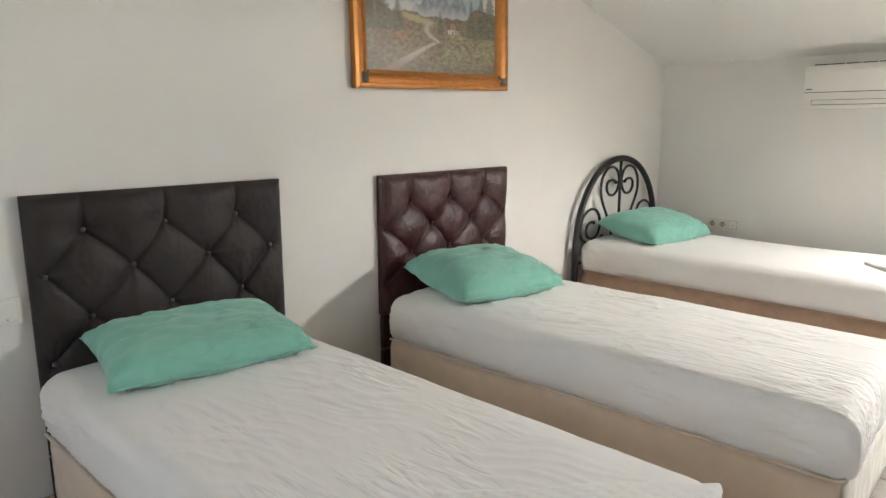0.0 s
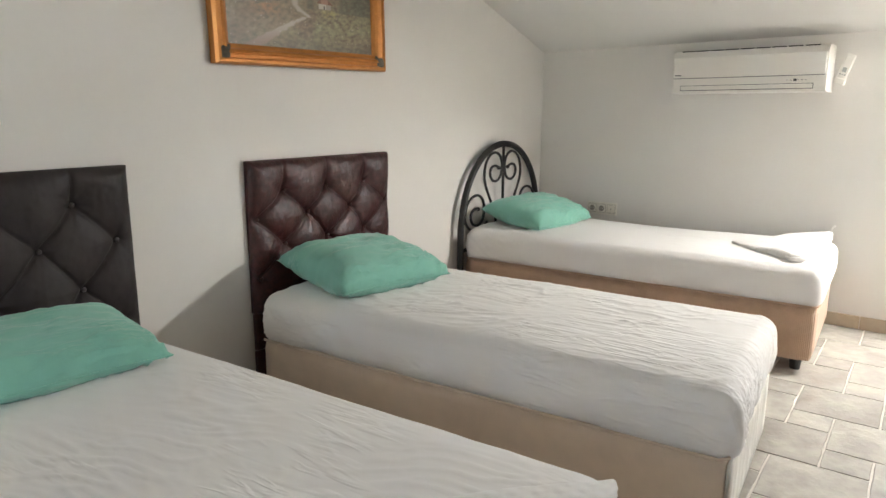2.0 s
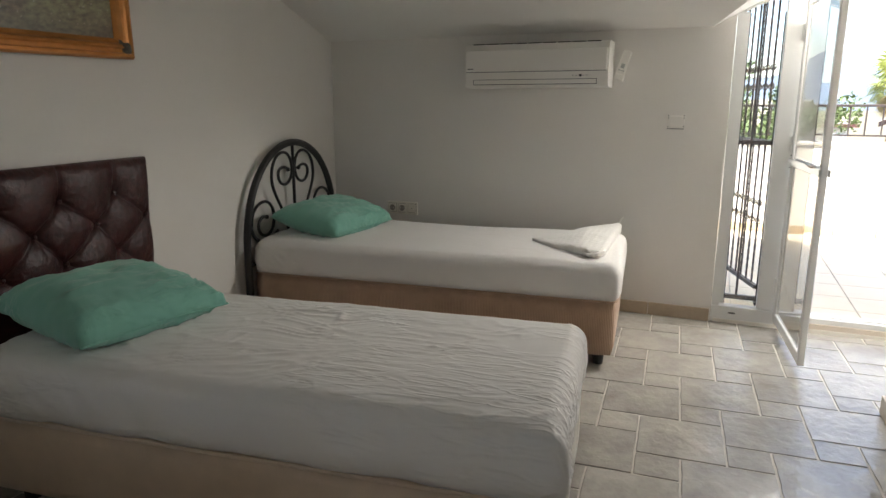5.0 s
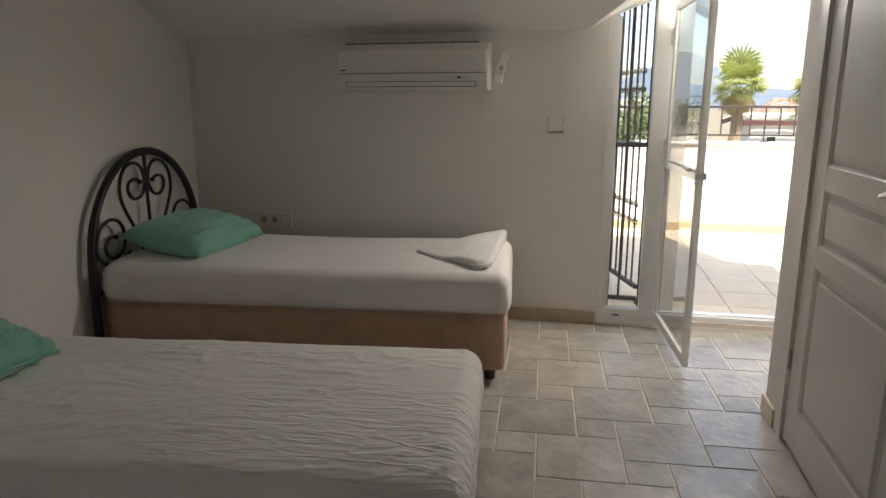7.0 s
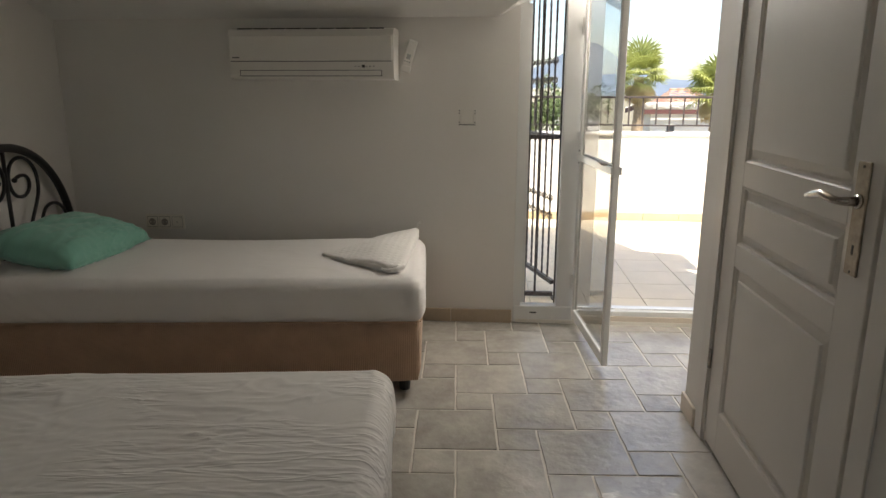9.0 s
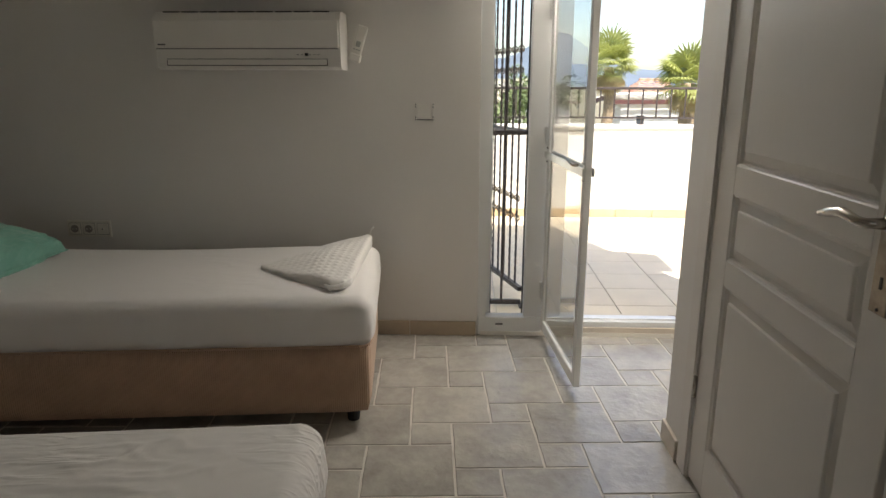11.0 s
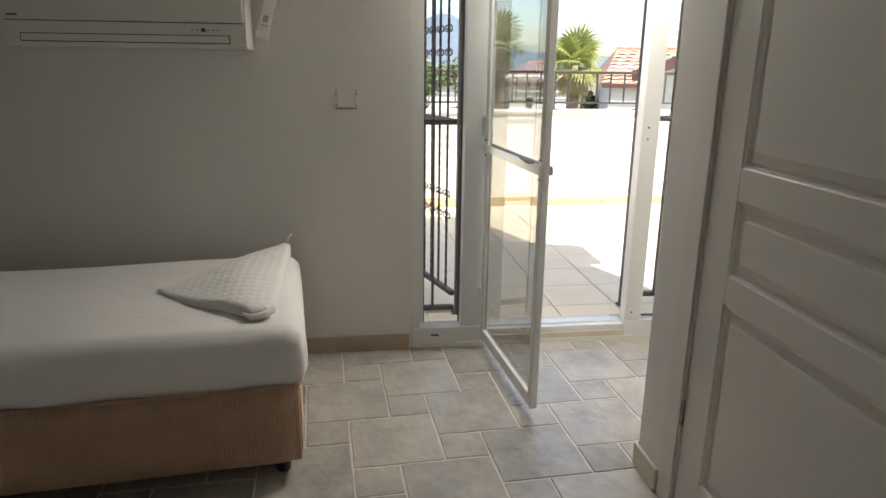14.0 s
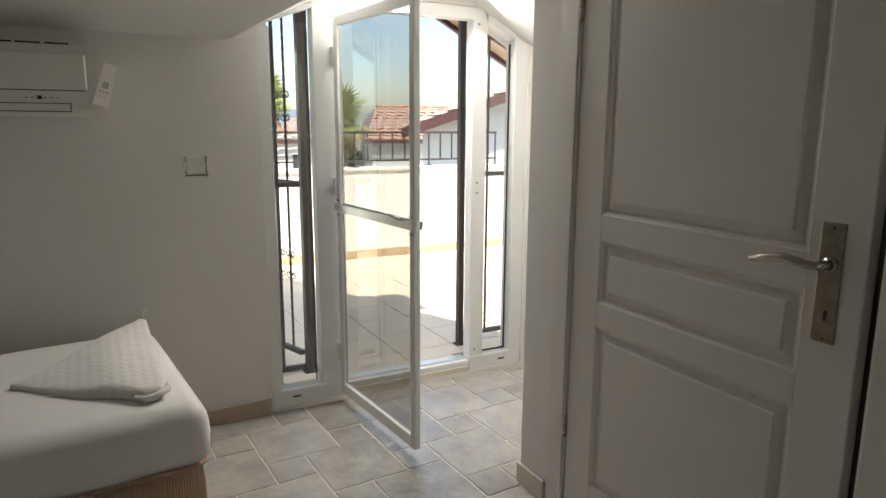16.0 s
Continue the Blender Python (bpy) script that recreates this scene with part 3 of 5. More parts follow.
bed("single_bed", "single divan bed with white sheet on a brown corduroy base", BED3, 1.85, 0.82, M["cord"], "brown corduroy divan base", 3.0, z0=0.055, zb=0.32, zt=0.50, worn=0.0022, sheet="sheet_smooth")
pillow(pose(-1.555, 0.392, 0.484, 6, 0, 87), 1.0, 0.59, 0.40, 0.150, "mint green pillow lying against the black headboard")
pillow(pose(-1.608, 1.625, 0.484, 5, 0, 81), 2.0, 0.51, 0.49, 0.185, "mint green pillow on the bed with the brown headboard")
pillow(pose(-1.840, 3.310, 0.492, 10, 0, 88), 3.0, 0.60, 0.43, 0.18, "mint green pillow by the iron headboard")
folded_towel(pose(-0.45, 3.40, 0.500, 0, 0, 0), "white towel folded to a point at the foot of the bed")
folded_towel(pose(-0.285, 0.455, 0.478, 0, 0, 0), "white towel folded at the foot of the black-headboard bed", rise=0.0)


def tufted(name, label, y0, y1, top, m, leather, rows, deep=1.0):
    """A buttoned headboard on legs, leaning flat on the headboard wall."""
    W = y1 - y0
    e = thing(name, m, label, "headboard")
    H0, H1 = 0.36, top
    x_of = [[c * W for c in r[1]] for r in rows]
    buttons = [(x, r[0]) for r, xs in zip(rows, x_of) for x in xs if 0.0 < x < W]
    segs = []
    for a in range(len(rows) - 1):
        for x in x_of[a]:
            for x2 in x_of[a + 1]:
                if abs(x - x2) < 0.22 * W:
                    segs.append(((x, rows[a][0]), (x2, rows[a + 1][0])))
    for x in x_of[0]:
        segs.append(((x, rows[0][0]), (x + 0.003, H1 + 0.02)))
    nx, nz = 170, 136
    xs, zs = np.linspace(0, W, nx + 1), np.linspace(H0, H1, nz + 1)
    X, Z = np.meshgrid(xs, zs)
    d = np.full(X.shape, 9.0)
    for (ax, az), (bx, bz) in segs:
        vx, vz = bx - ax, bz - az
        t = np.clip(((X - ax) * vx + (Z - az) * vz) / (vx * vx + vz * vz), 0, 1)
        d = np.minimum(d, np.hypot(X - ax - t * vx, Z - az - t * vz))
    b = np.full(X.shape, 9.0)
    pleat = np.zeros(X.shape)
    for k, (bx, bz) in enumerate(buttons):
        rr = np.hypot(X - bx, Z - bz)
        ang = np.arctan2(Z - bz, X - bx)
        ray = np.abs(np.sin(ang * 3.5 + k * 1.7 + 0.5 * np.sin(ang * 2 + k))) ** 0.5
        pleat += ray * np.exp(-rr / 0.030) * (1 - np.exp(-rr / 0.008))
        b = np.minimum(b, rr)
    edge = np.minimum(np.minimum(X, W - X), H1 - Z)
    depth = 0.014 + 0.009 * (1 - np.exp(-d / 0.0045)) + 0.014 * deep * (1 - np.exp(-d / 0.05)) - 0.026 * deep * np.exp(-(b / 0.040) ** 1.2) + 0.010 * deep * pleat
    depth = depth * (1 - np.exp(-np.clip(edge, 0, 1) / 0.022)) + 0.020
    bm = bmesh.new()
    front = [[Vector((xs[i], -depth[k, i] - 0.001 * noise.noise(Vector((xs[i] * 25, zs[k] * 25, W * 9))) - 0.0012 * noise.noise(Vector((xs[i] * 70, zs[k] * 45, W * 5))), zs[k])) for i in range(nx + 1)] for k in range(nz + 1)]
    vs = surface(bm, front)
    back = [[bm.verts.new((x, 0, z)) for x in (0, W)] for z in (H0, H1)]
    left = [vs[k][0] for k in range(nz + 1)]
    right = [vs[k][nx] for k in range(nz + 1)]
    bm.faces.new(left + [back[1][0], back[0][0]])
    bm.faces.new(right[::-1] + [back[0][1], back[1][1]])
    bm.faces.new(vs[nz] + [back[1][1], back[1][0]])
    bm.faces.new(vs[0][::-1] + [back[0][0], back[0][1]])
    bm.faces.new((back[0][0], back[1][0], back[1][1], back[0][1]))
    bmesh.ops.recalc_face_normals(bm, faces=bm.faces[:])
    part("padded_panel", bm, leather, e, smooth=True)
    for bx, bz in buttons:
        bm = bmesh.new()
        bmesh.ops.create_uvsphere(bm, u_segments=12, v_segments=6, radius=0.0085, matrix=Matrix.Translation((bx, -0.030, bz)) @ Matrix.Diagonal((1, 0.6, 1, 1)))
        part("button", bm, M["button"] if deep < 1.1 else leather, e, smooth=True)
    part("lower_panel", boxed(0.0, W, -0.024, -0.001, 0.20, H0 - 0.002, bevel=0.006), leather, e)
    for x in (0.0, W - 0.05):
        part("leg", boxed(x, x + 0.05, -0.024, -0.002, 0.0, 0.198, bevel=0.004), leather, e)
    return e


def on_west(y, off=0.0):
    """The pose on the headboard wall at y: x runs along the wall to the north, y into the wall."""
    return pose(wall_x(y) + off, y, 0, 0, 0, 90 + ROT)


tufted("black_headboard", "black leatherette buttoned headboard with diamond tufts, against the wall", 0.0, 0.84, 0.992, on_west(0.0, 0.004), M["black"],
       [(0.882, (0.18, 0.475, 0.775)), (0.755, (0.045, 0.345, 0.645, 0.93)), (0.615, (0.185, 0.48, 0.785)), (0.49, (0.045, 0.345, 0.645, 0.93))])
tufted("brown_headboard", "brown leatherette buttoned headboard with crackled diamond tufts", 0.0, 0.87, 0.975, on_west(1.325, 0.004), M["brown"],
       [(0.85, (0.20, 0.49, 0.78)), (0.743, (0.03, 0.355, 0.67, 0.97)), (0.625, (0.20, 0.49, 0.78)), (0.50, (0.04, 0.355, 0.67, 0.97))], deep=1.25)


def spiral(cx, cz, r0, r1, a0, turns, n=36, sign=1):
    return [(cx + (r0 + (r1 - r0) * t / n) * math.cos(a0 + sign * 2 * math.pi * turns * t / n), (-0.0), cz + (r0 + (r1 - r0) * t / n) * math.sin(a0 + sign * 2 * math.pi * turns * t / n)) for t in range(n + 1)]


def bez(p, n=20):
    out = []
    for i in range(n + 1):
        t = i / n
        a = [(1 - t) ** 3, 3 * t * (1 - t) ** 2, 3 * t * t * (1 - t), t ** 3]
        out.append((sum(w * q[0] for w, q in zip(a, p)), 0.0, sum(w * q[1] for w, q in zip(a, p))))
    return out


def iron_headboard(m):
    e = thing("iron_headboard", m, "black wrought iron arched headboard with scrolls, by the corner", "headboard")
    W, zs, top = 1.02, 0.42, 0.975
    c = W / 2
    pts = [(0, 0, 0.0), (0, 0, 0.2), (0, 0, zs - 0.02)]
    for i in range(33):
        a = math.pi - math.pi * i / 32
        pts.append((c + c * math.cos(a), 0, zs + (top - zs) * math.sin(a) ** 0.9 if 0 < i < 32 else zs))
    pts += [(W, 0, 0.2), (W, 0, 0.0)]
    bm = tube(bmesh.new(), pts, 0.0195, 12)
    part("arch", bm, M["iron"], e, smooth=True)
    part("cross_bar", tube(bmesh.new(), [(0, 0, 0.36), (c, 0, 0.36), (W, 0, 0.36)], 0.011, 8), M["iron"], e, smooth=True)
    part("centre_bar", tube(bmesh.new(), [(c, 0, 0.36), (c, 0, 0.7), (c, 0, top - 0.01)], 0.009, 8), M["iron"], e, smooth=True)
    for s in (-1, 1):
        x = lambda v: c + s * v
        def chain(*curves):
            points = []
            for k, curve in enumerate(curves):
                points += bez([(x(u), z) for u, z in curve], 14)[1 if k else 0:]
            return points
        tall = chain([(0.06, 0.37), (0.08, 0.60), (0.24, 0.68), (0.24, 0.79)], [(0.24, 0.79), (0.24, 0.95), (0.022, 0.97), (0.017, 0.835)],
                     [(0.017, 0.835), (0.015, 0.72), (0.165, 0.72), (0.17, 0.80)], [(0.17, 0.80), (0.17, 0.85), (0.09, 0.85), (0.06, 0.825)])
        low = chain([(0.46, 0.56), (0.46, 0.70), (0.24, 0.72), (0.235, 0.585)], [(0.235, 0.585), (0.235, 0.47), (0.38, 0.47), (0.395, 0.54)],
                    [(0.395, 0.54), (0.40, 0.59), (0.34, 0.605), (0.31, 0.59)])
        foot = chain([(0.465, 0.56), (0.46, 0.46), (0.30, 0.43), (0.20, 0.50)])
        for line, end in ((tall, (0.06, 0.825)), (low, (0.31, 0.59)), (foot, None)):
            bm = tube(bmesh.new(), line, 0.0085, 8)
            if end:
                bmesh.ops.create_uvsphere(bm, u_segments=10, v_segments=6, radius=0.0125, matrix=Matrix.Translation((x(end[0]), 0, end[1])))
            part("scroll", bm, M["iron"], e, smooth=True)
    return e


iron_headboard(on_west(2.84, 0.055))


# ---- painting ----
def painting(m, W, H):
    e = thing("framed_painting", m, "landscape painting of a mountain cottage path in a gilded frame", "painting")
    fw = 0.075
    prof = [(0, 0), (0, -0.030), (0.008, -0.042), (0.018, -0.044), (0.024, -0.036), (0.036, -0.034), (0.042, -0.040), (0.052, -0.036), (0.060, -0.024), (0.070, -0.018), (fw, -0.014), (fw, 0)]
    corners = [(0, 0, 1, 1), (W, 0, -1, 1), (W, H, -1, -1), (0, H, 1, -1)]
    for k in range(4):
        bm = bmesh.new()
        a, b = corners[k], corners[(k + 1) % 4]
        rows = [[(c[0] + c[2] * o, d, c[1] + c[3] * o) for o, d in prof] for c in (a, b)]
        surface(bm, rows)
        bmesh.ops.recalc_face_normals(bm, faces=bm.faces[:])
        part("frame_rail", bm, M["gilt"], e)
    for cx, cz, sx, sz in corners:
        bm = bmesh.new()
        rows = []
        for i in range(12):
            rows.append([(cx + sx * (0.004 + 0.006 * i), -0.030 - 0.018 * math.sin(math.pi * i / 11) * math.sin(math.pi * j / 11) - 0.006 * noise.noise(Vector((i * 0.9, j * 0.9, 3))), cz + sz * (0.004 + 0.006 * j)) for j in range(12)])
        surface(bm, rows)
        part("corner_ornament", bm, M["gilt_dark"], e, smooth=True)
    # the canvas, painted by colour per point
    n1, n2 = 220, 160
    bm = bmesh.new()
    rows = [[(fw + (W - 2 * fw) * i / n1, -0.012, fw + (H - 2 * fw) * j / n2) for i in range(n1 + 1)] for j in range(n2 + 1)]
    surface(bm, rows)
    me = bpy.data.meshes.new("canvas")
    bm.to_mesh(me)
    bm.free()
    at = me.color_attributes.new("paint", "FLOAT_COLOR", "POINT")
    cols = []
    nz = lambda u, v, f, s=0.0: noise.fractal(Vector((u * f, v * f, s)), 0.8, 2.1, 5)
    soft = lambda a, b, x: (lambda q: q * q * (3 - 2 * q))(min(1.0, max(0.0, (x - a) / (b - a))))
    tone = lambda a, b, k: np.array(a) * (1 - min(1.0, max(0.0, k))) + np.array(b) * min(1.0, max(0.0, k))
    for j in range(n2 + 1):
        for i in range(n1 + 1):
            u, v = i / n1 * 1.4, j / n2 * 1.36
            g, f = nz(u, v, 5, 2), nz(u * 1.6 + v, v * 2.2 - u, 12, 4)
            c = tone((0.20, 0.145, 0.095), (0.25, 0.21, 0.135), 0.5 + g)
            # mossy slope to the lower right, brown brush to the left
            moss = soft(0.30, 0.0, abs(v - 0.20 - 0.25 * (u - 0.9) * (u > 0.9))) * soft(0.55, 0.85, u + 0.3 * g)
            c = tone(c, (0.25, 0.24, 0.13), moss * (0.7 + f))
            c = tone(c, (0.30, 0.16, 0.08), soft(0.22, 0.0, math.hypot(u - 0.34, (v - 0.38) * 1.6)) * (0.6 + f))
            c = tone(c, (0.36, 0.30, 0.12), soft(0.12, 0.0, math.hypot(u - 0.93, (v - 0.38) * 1.8)) * (0.7 + f))
            c = c * (0.92 + 0.45 * f) * (0.75 + 0.4 * soft(0.0, 0.25, v))
            # sky, clouds, and the jagged blue peaks
            skyline = 0.60 + 0.04 * nz(u, 0, 4, 5) + 0.10 * soft(0.30, 0.0, u) + 0.12 * soft(1.0, 1.2, u)
            if v > skyline:
                sky_c = tone((0.42, 0.52, 0.56), (0.72, 0.72, 0.68), soft(-0.15, 0.25, nz(u, v, 4, 7)))
                peak = 0.62 + 0.26 * max(0, 1 - abs(u - 0.78) / 0.14) + 0.28 * max(0, 1 - abs(u - 0.97) / 0.12) + 0.16 * max(0, 1 - abs(u - 0.60) / 0.2) + 0.05 * nz(u, 0, 16, 8)
                rock = tone((0.22, 0.25, 0.32), (0.42, 0.45, 0.50), 0.5 + 1.2 * nz(u * 2.2, v, 9, 1))
                rock = tone(rock, (0.66, 0.66, 0.64), soft(0.14, 0.0, v - skyline) * 0.7)
                c = tone(sky_c, rock, soft(-0.01, 0.01, peak - v))
            c = tone(c, (0.50, 0.42, 0.22), soft(0.045, 0.02, abs(v - 0.545 + 0.22 * (u - 0.5)) + 0.02 * f) * soft(0.30, 0.38, u) * soft(0.70, 0.62, u))
            # the winding path
            px = 0.20 + 1.35 * v + 0.5 * v * v if v < 0.32 else 0.73 - 0.14 * math.sin((v - 0.32) / 0.20 * 2.4)
            pw = 0.022 + 0.16 * max(0, 0.30 - v)
            if v < 0.53:
                c = tone(c, tone((0.50, 0.42, 0.34), (0.27, 0.18, 0.13), soft(0.25, 0.0, v)), soft(pw + 0.02, pw - 0.01, abs(u - px) + 0.02 * f))
            # the cottage
            if 0.825 < u < 0.95 and 0.42 < v < 0.475:
                c = np.array((0.60, 0.54, 0.44)) if u < 0.90 else np.array((0.40, 0.34, 0.28))
            if 0.81 < u < 0.97 and 0.475 <= v < 0.475 + 0.08 * max(0, 1 - abs(u - 0.885) / 0.085):
                c = np.array((0.22, 0.09, 0.06)) if abs(u - 0.885) > 0.035 else np.array((0.42, 0.22, 0.16))
            if 0.875 < u < 0.89 and 0.42 < v < 0.455:
                c = np.array((0.07, 0.05, 0.04))
            # birch trunks, soft firs, flowers
            for bx, bw in ((0.10, 0.014), (0.205, 0.010), (0.02, 0.008)):
                if v > 0.41:
                    c = tone(c, (0.56, 0.44, 0.34), soft(bw, bw * 0.4, abs(u - bx + 0.05 * (v - 0.4))) * (0.8 + f))
            for fx, ft, fwid in ((0.74, 0.66, 0.03), (1.10, 0.82, 0.06), (1.22, 0.92, 0.08), (1.33, 1.0, 0.1), (0.15, 0.95, 0.10), (0.30, 0.75, 0.07), (0.0, 1.0, 0.09)):
                if 0.40 < v < ft:
                    w = fwid * (ft - v) / (ft - 0.40) * (1 + 0.8 * f)
                    c = tone(c, np.array((0.13, 0.13, 0.09)) * (1 + 0.6 * f), 0.75 * soft(w + 0.02, w - 0.01, abs(u - fx)))
            if v < 0.42 and noise.noise(Vector((u * 55, v * 55, 9))) > 0.62:
                c = tone(c, (0.62, 0.55, 0.45), 0.7)
            c = tone(c, (0.34, 0.29, 0.22), 0.16)
            cols.extend((*np.clip(c, 0.01, 0.9), 1.0))
    at.data.foreach_set("color", np.array(cols, dtype=np.float32))
    mt = bpy.data.materials.new("oil_paint")
    mt.use_nodes = True
    n, l = mt.node_tree.nodes, mt.node_tree.links
    ca = n.new("ShaderNodeVertexColor")
    ca.layer_name = "paint"
    l.new(ca.outputs[0], n["Principled BSDF"].inputs["Base Color"])
    n["Principled BSDF"].inputs["Roughness"].default_value = 0.38
    nn = n.new("ShaderNodeTexNoise")
    nn.inputs["Scale"].default_value = 220
    bp = n.new("ShaderNodeBump")
    bp.inputs["Strength"].default_value, bp.inputs["Distance"].default_value = 0.4, 0.001
    l.new(nn.outputs["Fac"], bp.inputs["Height"])
    l.new(bp.outputs[0], n["Principled BSDF"].inputs["Normal"])
    me.materials.append(mt)
    cv = new("canvas", me)
    cv.parent = e
    part("backing", boxed(0.01, W - 0.01, -0.010, -0.001, 0.01, H - 0.01), M["brownwood"], e)
    return e


painting(on_west(1.205, 0.003) @ pose(0, 0, 1.335, 0, -1.2, 0), 0.975, 0.70)


# ---- air conditioner and small wall fixtures ----
def air_conditioner(x0, x1, z0, z1, d):
    e = thing("air_conditioner", pose(x0, WY - 0.001, z0), "white wall-mounted split air conditioner above the bed", "air conditioner")
    W, H = x1 - x0, z1 - z0
    prof = [(0, 0), (-0.10, -0.0), (-d + 0.020, 0.002), (-d + 0.006, 0.010), (-d + 0.001, 0.026), (-d, 0.080), (-d - 0.002, H - 0.04), (-d + 0.016, H - 0.008), (-d + 0.045, H), (0, H)]
    bm = bmesh.new()
    rows = [[(x, y, z) for y, z in prof] for x in np.linspace(0.012, W - 0.012, 5)]
    vs = surface(bm, rows)
    bm.faces.new(vs[0])
    bm.faces.new(vs[-1][::-1])
    bmesh.ops.recalc_face_normals(bm, faces=bm.faces[:])
    part("body", bm, M["plastic"], e)
    for xa in (0.0, W - 0.012):
        bm = bmesh.new()
        p2 = [(y * 1.005, z * 1.004 - 0.001) for y, z in prof]
        prism(bm, p2, 0.012, "x", xa)
        part("end_cap", bm, M["plastic"], e)
    part("front_panel", boxed(0.006, W - 0.006, -d - 0.008, -d + 0.006, 0.088, H - 0.035, bevel=0.004), M["plastic"], e)
    part("flap_gap", boxed(0.052, W - 0.058, -d - 0.0012, -d + 0.004, 0.0155, 0.0445), M["dark"], e)
    part("air_flap", boxed(0.055, W - 0.061, -d - 0.0035, -d + 0.002, 0.0185, 0.0420, bevel=0.001), M["plastic"], e)
    part("panel_gap", boxed(0.010, W - 0.010, -d - 0.0030, -d + 0.004, 0.0840, 0.0875), M["grey"], e)
    for i in range(9):
        part("grille_slot", boxed(0.04 + i * (W - 0.08) / 9, 0.03 + (i + 1) * (W - 0.08) / 9, -d + 0.03, -d + 0.036, H - 0.004, H + 0.0015), M["dark"], e)
    part("display", boxed(W - 0.155, W - 0.14, -d - 0.0035, -d - 0.001, 0.056, 0.068), M["dark"], e, "small dark display")
    for i in range(6):
        xx = W - 0.19 + i * 0.018
        if i != 2:
            part("indicator", boxed(xx, xx + 0.008, -d - 0.0025, -d - 0.001, 0.060, 0.063), M["grey"], e)
    part("maker_plate", boxed(0.020, 0.055, -d - 0.0095, -d - 0.007, 0.100, 0.106), M["grey"], e, "small grey plate of unreadable letters")
    part("back_plate", boxed(0.03, W - 0.03, -0.005, 0.0, 0.01, H - 0.01), M["grey"], e)
    return e


air_conditioner(-1.243, -0.430, 1.281, 1.522, 0.175)


def remote_in_holder(x, z):
    e = thing("remote_control", pose(x, WY - 0.002, z, 0, 17, 0), "white remote control in a tilted wall holder beside the air conditioner", "remote control")
    part("holder", boxed(-0.026, 0.026, -0.0295, 0.0, -0.068, -0.034, bevel=0.004), M["plastic"], e)
    part("handset", boxed(-0.023, 0.023, -0.026, -0.008, -0.058, 0.092, bevel=0.006, seg=2), M["plastic"], e)
    part("screen", boxed(-0.010, 0.010, -0.0275, -0.0255, -0.002, 0.022), M["lcd"], e, "small grey screen")
    for i in range(3):
        part("key", boxed(-0.016 + i * 0.012, -0.009 + i * 0.012, -0.0280, -0.0255, -0.018, -0.012), M["lcd"], e)
    return e


remote_in_holder(-0.380, 1.385)


def rail_holder(x, z):
    e = thing("wall_holder", pose(x, WY - 0.001, z), "small white wall switch plate with clear side clips", "switch")
    part("plate", boxed(-0.033, 0.033, -0.007, 0.0, -0.030, 0.034, bevel=0.003, seg=2), M["plastic"], e)
    for s in (-1, 1):
        part("side_clip", boxed(s * 0.040 - 0.003, s * 0.040 + 0.003, -0.010, 0.0, -0.042, 0.040, bevel=0.001), M["plastic"], e)
        for zz in (-0.036, -0.024, 0.022, 0.034):
            part("screw", boxed(s * 0.040 - 0.0022, s * 0.040 + 0.0022, -0.0115, -0.0095, zz - 0.003, zz + 0.003), M["dark"], e)
    part("lower_lip", boxed(-0.036, 0.036, -0.0085, -0.001, -0.038, -0.034, bevel=0.001), M["grey"], e)
    return e


rail_holder(-0.082, 1.096)


def socket_row(m, n, label):
    e = thing("socket_strip", m, label, "socket")
    w = 0.070
    part("surround", boxed(0, n * w + 0.008, -0.009, 0, 0, 0.082, bevel=0.003, seg=2), M["socket"], e)
    for i in range(n):
        cx = 0.004 + w * (i + 0.5)
        # grey plate whose rim draws the shadow line round the insert
        part("joint", boxed(cx - 0.0295, cx + 0.0295, -0.0096, -0.0085, 0.0115, 0.0705), M["socket_well"], e, "grey plate, the joint's shadow in its colour")
        part("insert", boxed(cx - 0.027, cx + 0.027, -0.0125, -0.0085, 0.014, 0.068, bevel=0.001), M["socket"], e)
        r = 0.019 if i < 2 else 0.008
        bm = bmesh.new()
        bmesh.ops.create_cone(bm, cap_ends=True, segments=24, radius1=r, radius2=r, depth=0.002, matrix=pose(cx, -0.0130, 0.041, 90))
        # flat disc; on the two sockets its grey is the recess's shade
        part("socket_well", bm, M["socket_well"] if i < 2 else M["socket"], e, "flat round disc for the socket recess")
        for s in (-1, 1) if i < 2 else (0,):
            bm = bmesh.new()
            bmesh.ops.create_cone(bm, cap_ends=True, segments=12, radius1=0.003, radius2=0.003, depth=0.002, matrix=pose(cx + s * 0.0095, -0.0140, 0.041, 90))
            part("pin_hole", bm, M["dark"] if i == 2 else M["socket"], e)
    return e


socket_row(pose(-1.845, WY - 0.001, 0.487), 3, "white strip of two sockets and an aerial outlet above the bed")


def light_switch(m):
    e = thing("light_switch", m, "white single rocker light switch on the wall beside the black headboard", "switch")
    part("surround", boxed(-0.04, 0.04, -0.009, 0, -0.04, 0.04, bevel=0.004, seg=2), M["plastic"], e)
    part("rocker", boxed(-0.028, 0.028, -0.0145, -0.0085, -0.030, 0.030, bevel=0.003, seg=2), M["plastic"], e)
    part("indicator", boxed(-0.002, 0.002, -0.0150, -0.0140, -0.024, -0.021), M["grey"], e)
    return e


light_switch(on_west(-0.062, 0.002) @ pose(0.0, 0, 0.668))


# ---- glazed terrace door ----
def frame_bar(bm, x0, x1, z0, z1, y0=0.0, y1=0.065, bevel=0.004):
    box(bm, x0, x1, y0, y1, z0, z1, bevel=bevel)


